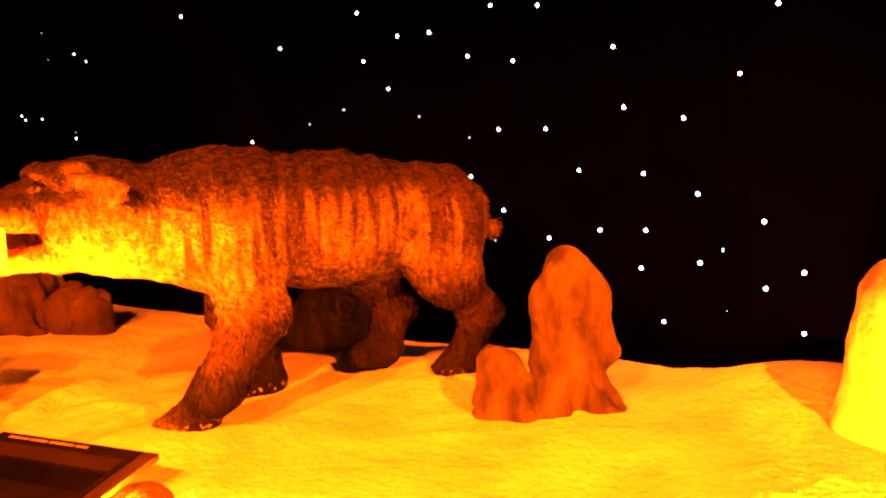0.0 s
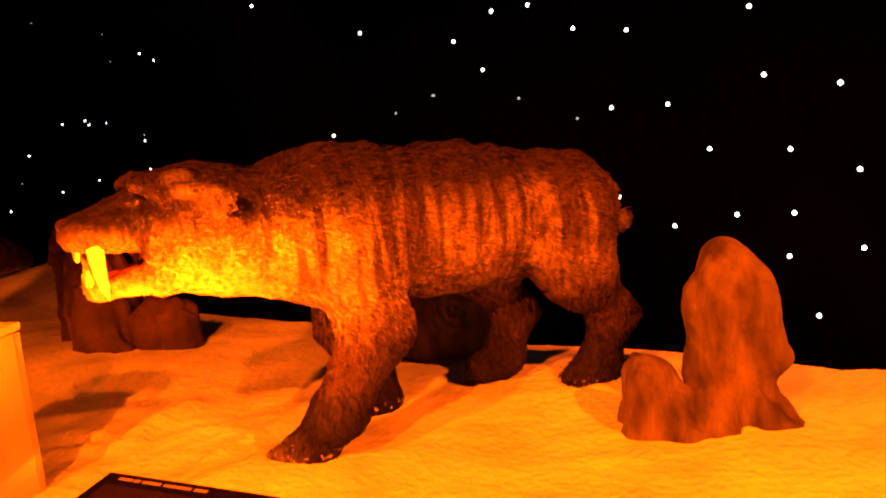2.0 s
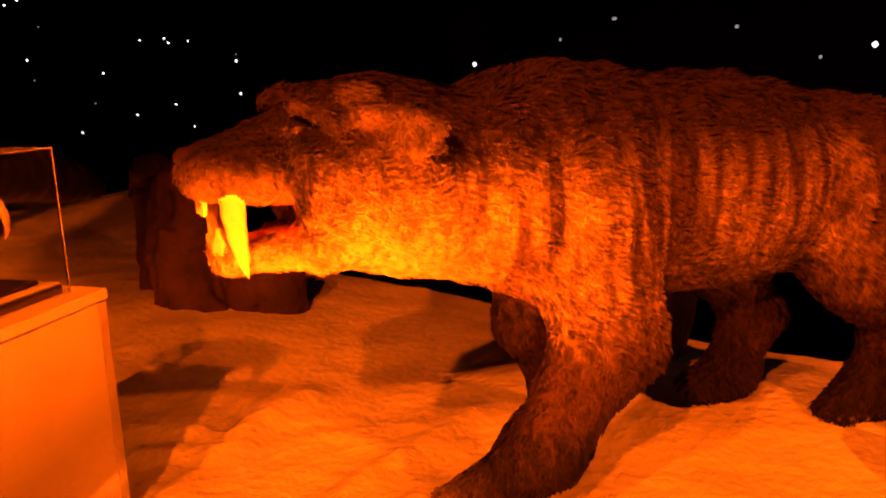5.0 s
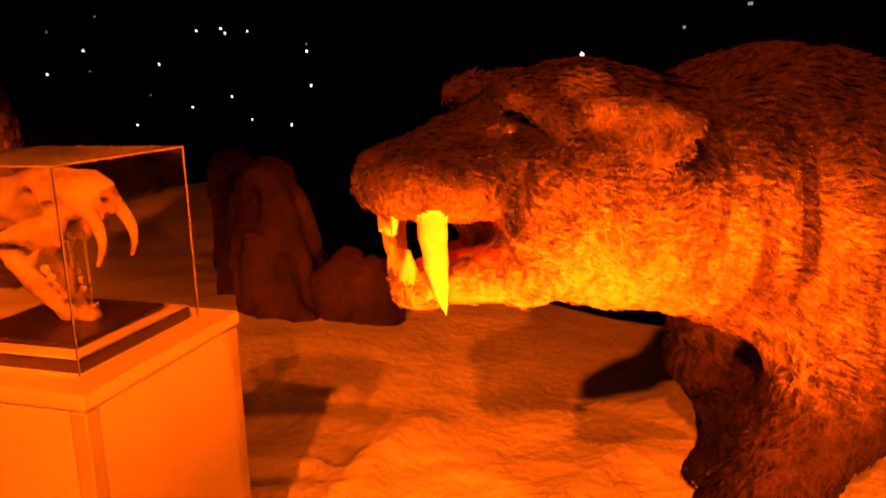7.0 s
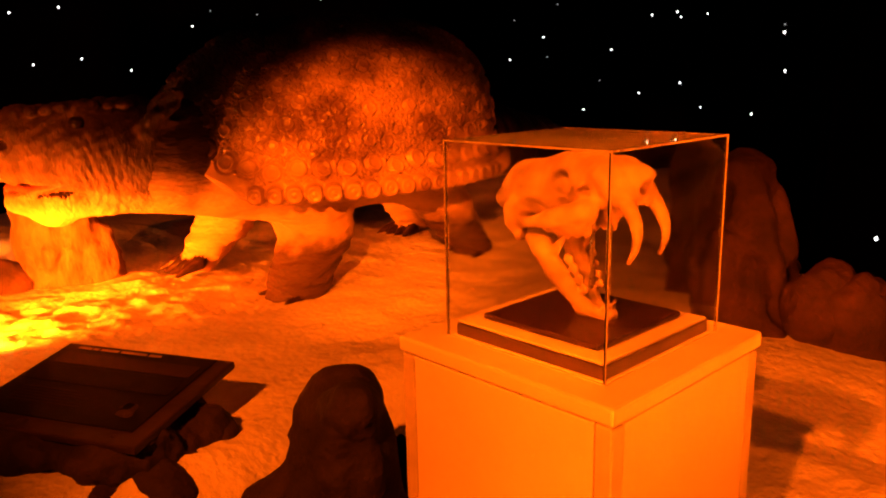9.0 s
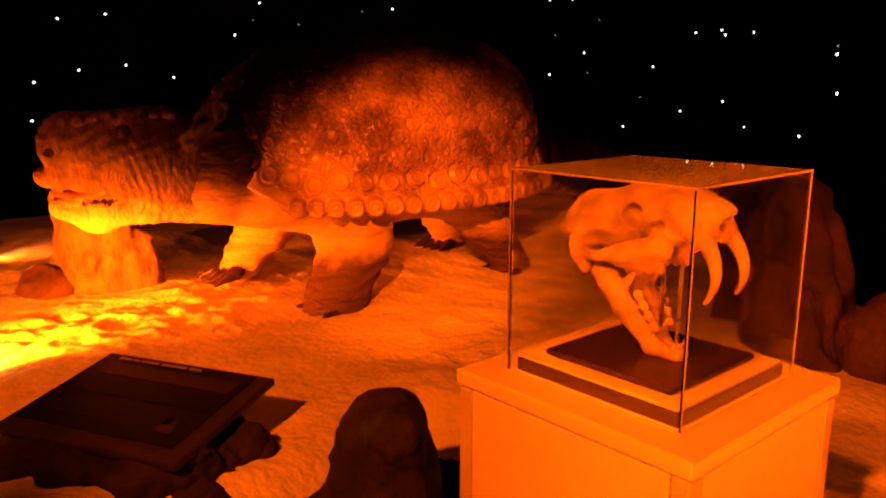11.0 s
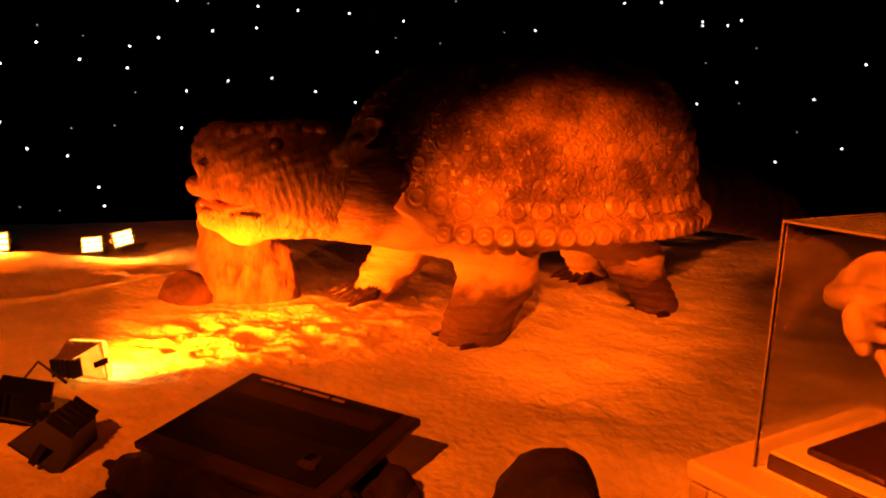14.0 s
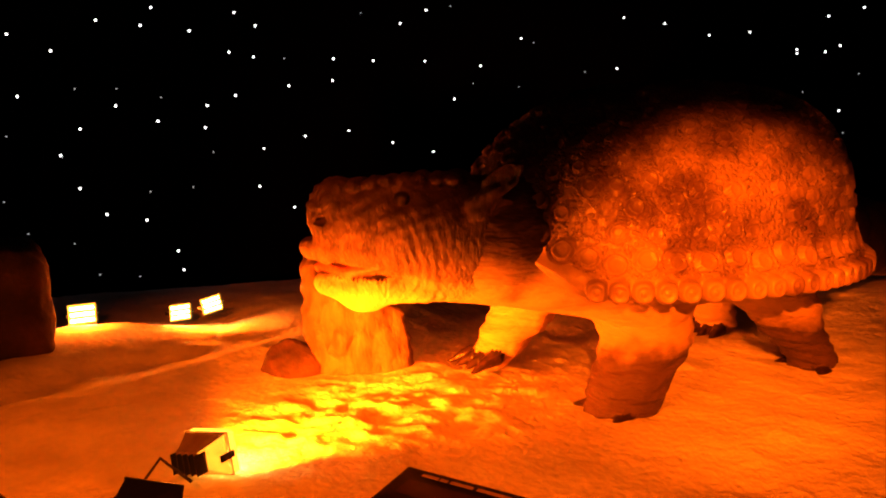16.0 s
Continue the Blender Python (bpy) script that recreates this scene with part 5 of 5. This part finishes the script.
# a rugged slab and broken lumps carry the far panel
SLAB = Matrix(((0.882, 0.471, 0, -3.625), (0.471, -0.882, 0, 2.16), (0, 0, 1, 0.012), (0, 0, 0, 1)))
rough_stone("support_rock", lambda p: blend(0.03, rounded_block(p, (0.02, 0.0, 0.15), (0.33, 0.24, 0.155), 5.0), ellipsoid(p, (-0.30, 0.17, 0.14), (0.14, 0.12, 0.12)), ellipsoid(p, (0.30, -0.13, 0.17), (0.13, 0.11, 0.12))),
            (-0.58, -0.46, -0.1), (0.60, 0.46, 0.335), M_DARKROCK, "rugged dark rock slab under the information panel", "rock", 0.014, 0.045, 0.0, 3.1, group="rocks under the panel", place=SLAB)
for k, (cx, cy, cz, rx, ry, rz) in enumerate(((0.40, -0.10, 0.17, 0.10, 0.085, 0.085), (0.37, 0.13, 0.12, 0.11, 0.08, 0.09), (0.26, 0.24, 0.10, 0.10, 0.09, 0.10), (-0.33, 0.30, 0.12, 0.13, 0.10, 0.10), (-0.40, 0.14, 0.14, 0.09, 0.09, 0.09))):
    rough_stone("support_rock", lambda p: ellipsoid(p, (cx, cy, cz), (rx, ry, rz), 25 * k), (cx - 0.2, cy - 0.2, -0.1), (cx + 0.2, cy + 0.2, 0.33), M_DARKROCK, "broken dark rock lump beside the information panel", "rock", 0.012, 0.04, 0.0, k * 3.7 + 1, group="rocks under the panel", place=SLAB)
for k, (cx, cy, cz, r) in enumerate(((-1.1, 2.28, 0.12, 0.2), (-0.68, 2.31, 0.20, 0.10))):
    rough_stone("support_rock", lambda p: ellipsoid(p, (cx, cy, cz), (r * 1.2, r, r * 0.7)), (cx - 0.32, cy - 0.32, -0.1), (cx + 0.32, cy + 0.32, 0.4), M_STUMP, "pale rock at the information panel's edge", "rock", 0.016, 0.014, 0.0, k * 5.3, group="rocks under the panel")


# ---- flood lamps ----
def flood(eye, target, watts, lit=True, size=1.0, label="black floodlight glowing amber on the snow", roll=0, spread=170, metal=None):
    m = look(eye, target, roll)
    ob = empty("floodlight", m)
    w, h, d = 0.085 * size, 0.065 * size, 0.07 * size
    shell = bmesh.new()
    # an open, flaring box round the reflector
    rings = []
    for fx, fz in ((1.0, 0.0), (1.06, 0.004), (1.06, -0.004), (0.62, d), (0.55, d + 0.02)):
        rings.append([shell.verts.new((sx * w * fx, sy * h * fx, fz)) for sx, sy in ((-1, -1), (1, -1), (1, 1), (-1, 1))])
    for a, b in zip(rings[1:], rings[2:]):
        for k in range(4):
            shell.faces.new((a[k], a[(k + 1) % 4], b[(k + 1) % 4], b[k]))
    for k in range(4):
        shell.faces.new((rings[0][k], rings[0][(k + 1) % 4], rings[1][(k + 1) % 4], rings[1][k]))
    shell.faces.new(rings[-1])
    bmesh.ops.recalc_face_normals(shell, faces=shell.faces)
    part("housing", shell, metal or M_METAL, ob, "clear moulded plastic housing" if metal else "black metal housing")
    part("lens", box((-w * 0.97, -h * 0.97, 0.006), (w * 0.97, h * 0.97, 0.010)), M_GLOW if lit else M_REFLECT, ob, "glowing lamp face" if lit else "unlit lamp face")
    if metal:
        # added emissive strips imitate the lamp's light caught in its glass front
        for sx in (-1, 1):
            part("glow_strip", box((sx * w - 0.004, -h, -0.03), (sx * w + 0.004, h, -0.005), 0.002), M_GLOW, ob, "glowing strip imitating lit glass")
            part("glow_strip", box((-w + 0.005, sx * h - 0.004, -0.03), (w - 0.005, sx * h + 0.004, -0.005), 0.002), M_GLOW, ob, "glowing strip imitating lit glass")
    if lit:
        for k in (-0.6, 0.0, 0.6):
            part("lamp_bar", box((-w * 0.85, h * (k - 0.17), -0.001), (w * 0.85, h * (k + 0.17), 0.005), 0.003), M_GLOWBAR, ob, "glowing lamp tube")
    for s in (-1, 1):
        part("bracket", box((s * (w + 0.012) - 0.003, -0.012, -0.01), (s * (w + 0.012) + 0.003, 0.012, d * 0.7), 0.001), M_METAL, ob)
    for k in range(-2, 3):
        part("cooling_fin", box((k * w * 0.3 - 0.002, -h * 0.5, d * 0.9), (k * w * 0.3 + 0.002, h * 0.5, d + 0.04)), M_METAL, ob)
    tagged(ob, label, "floodlight", "floodlights")
    if watts:
        ahead = (Vector(target) - Vector(eye)).normalized()
        lamp("flood_lamp", Vector(eye) + ahead * 0.02, Vector(target), watts, w * 1.8, h * 1.8, spread=spread)
    return ob


def cable(points, radius=0.006):
    points = [left(p) for p in points]
    ob = part("cable", tube(points, radius, 6), M_CABLE, smooth=True)
    return tagged(ob, "thin black cable lying on the snow", "cable")


# the group by the armoured statue
flood(left((-4.50, 1.70, 0.40)), left((-5.02, 2.55, 0.44)), 150, True, 1.08, "clear plastic floodlight shining on the armoured statue", 8, 96, M_CLEAR)
flood(left((-4.26, 1.48, 0.37)), left((-4.9, 2.2, 0.1)), 0, False, 1.15, "black floodlight seen from behind, unlit")
flood(left((-3.98, 1.53, 0.33)), left((-4.3, 1.1, -0.5)), 0, False, 1.35, "black floodlight turned from the statue, unlit")
cable([(-4.4, 1.62, 0.36), (-4.43, 1.54, 0.44), (-4.40, 1.46, 0.36), (-4.32, 1.38, 0.27), (-4.3, 1.28, 0.25), (-4.2, 1.18, 0.24)])
cable([(-4.05, 1.58, 0.36), (-4.1, 1.5, 0.36), (-4.06, 1.44, 0.27), (-3.95, 1.4, 0.25)])
# far lamps that face the hall
flood((-7.42, 1.62, 0.315), left((-2.0, 2.2, 0.75)), 22, label="small floodlight facing the hall, glowing amber")
flood((-7.35, 2.21, 0.275), left((-4.2, 2.6, 0.5)), 12, True, 0.85, "small floodlight facing the hall, glowing amber")
flood((-7.31, 2.41, 0.315), left((-4.0, 2.9, 0.6)), 12, True, 0.85, "small floodlight facing the hall, glowing amber", -10)
# lamps along the front edge
flood((-0.14, 2.20, 0.15), (-0.25, 3.1, 0.55), 75, label="low floodlight shining up at the cat statue", spread=120)
flood((-0.62, 2.02, 0.22), (-1.10, 2.66, 0.92), 100, label="low floodlight shining up at the cat statue", spread=92)
flood((1.45, 2.22, 0.16), (1.95, 2.95, 0.5), 125, label="low floodlight shining at the snowy boulder", spread=120)


# ---- stars ----
def star_mesh(radius):
    bm = bmesh.new()
    bmesh.ops.create_icosphere(bm, subdivisions=1, radius=radius)
    me = bpy.data.meshes.new("star")
    bm.to_mesh(me)
    bm.free()
    return me


BIG, SMALL = star_mesh(0.0125), star_mesh(0.008)
BIG.materials.append(M_STAR)
SMALL.materials.append(M_STARDIM)


def star(wall, along, height, big=True):
    a, b = Vector((*WALL[wall], 0)), Vector((*WALL[(wall + 1) % len(WALL)], 0))
    p = a.lerp(b, along)
    ob = new("star", BIG if big else SMALL)
    ob.location = (p.x, p.y, height)
    ob.parent = walls[wall]
    return ob


BRIGHT_STARS = {
    1: [(0.849, 0.42), (0.852, 0.71), (0.918, 1.94), (0.932, 0.63), (0.938, 0.95), (0.994, 1.64)],
    2: [(0.024, 0.52), (0.037, 0.81), (0.127, 0.74), (0.138, 1.08), (0.194, 1.45), (0.269, 0.42), (0.344, 0.89), (0.353, 1.18), (0.363, 0.69), (0.436, 1.52), (0.48, 1.83), (0.543, 0.88), (0.637, 1.2), (0.786, 0.82), (0.794, 1.43), (0.824, 2.1), (0.952, 1.82)],
    3: [(0.017, 0.97), (0.028, 1.44), (0.05, 2.14), (0.151, 1.87), (0.153, 1.17), (0.318, 2.03), (0.465, 2.03), (0.519, 1.72), (0.635, 1.9), (0.657, 2.2)],
    4: [(0.054, 2.04), (0.198, 1.43), (0.484, 2.34), (0.818, 0.45), (0.996, 2.11)],
    5: [(0.015, 0.52), (0.132, 2.23), (0.195, 1.3), (0.213, 1.54), (0.372, 0.99), (0.794, 1.82), (0.819, 0.96)],
    6: [(0.028, 1.18), (0.035, 1.85), (0.049, 1.9), (0.14, 1.88), (0.179, 1.08), (0.287, 1.54), (0.36, 2.69), (0.389, 0.91), (0.492, 2.63), (0.551, 1.69), (0.558, 2.3), (0.598, 2.58), (0.603, 2.25), (0.684, 1.46), (0.692, 2.25), (0.693, 2.29), (0.85, 2.49), (0.991, 2.49)],
    7: [(0.144, 2.6), (0.281, 2.65), (0.3, 2.15), (0.613, 2.43), (0.741, 2.16), (0.823, 1.84), (0.889, 1.33), (0.908, 2.68), (0.913, 2.2), (0.987, 2.55)],
    8: [(0.01, 1.42), (0.048, 2.19), (0.1, 1.53), (0.127, 2.19), (0.13, 1.99), (0.185, 1.48), (0.209, 0.83), (0.213, 1.93), (0.262, 1.37), (0.27, 2.44), (0.272, 1.03), (0.275, 2.17), (0.306, 2.54), (0.309, 1.83), (0.317, 2.2), (0.358, 1.74), (0.363, 1.55), (0.382, 2.36), (0.41, 0.32), (0.411, 0.15), (0.418, 0.49), (0.44, 1.6), (0.442, 2.53), (0.46, 2.38), (0.466, 0.77), (0.505, 1.72), (0.527, 2.4), (0.528, 0.83), (0.56, 1.53), (0.566, 1.05), (0.591, 1.32), (0.595, 2.14), (0.646, 1.78), (0.654, 2.25)],
}
DIM_STARS = {
    3: [(0.055, 0.79), (0.155, 1.4), (0.377, 1.54), (0.379, 1.54), (0.745, 1.61), (0.751, 1.61), (0.934, 1.53)],
    5: [(0.214, 1.59), (0.545, 2.37), (0.623, 2.68)],
    6: [(0.195, 3.06), (0.329, 1.22), (0.497, 2.03), (0.535, 1.48), (0.667, 1.88)],
    7: [(0.406, 2.11), (0.573, 2.39), (0.619, 1.96), (0.764, 1.99), (0.834, 2.72)],
    8: [(0.071, 2.62), (0.22, 2.17), (0.351, 1.34), (0.388, 1.04), (0.433, 1.8), (0.458, 1.01), (0.482, 0.29), (0.502, 1.86), (0.544, 0.33), (0.564, 1.85), (0.579, 0.6), (0.645, 0.7), (0.665, 1.47), (0.675, 0.96)],
}
for wall, found in BRIGHT_STARS.items():
    for along, height in found:
        star(wall, along, height)
for wall, found in DIM_STARS.items():
    for along, height in found:
        star(wall, along, height, False)
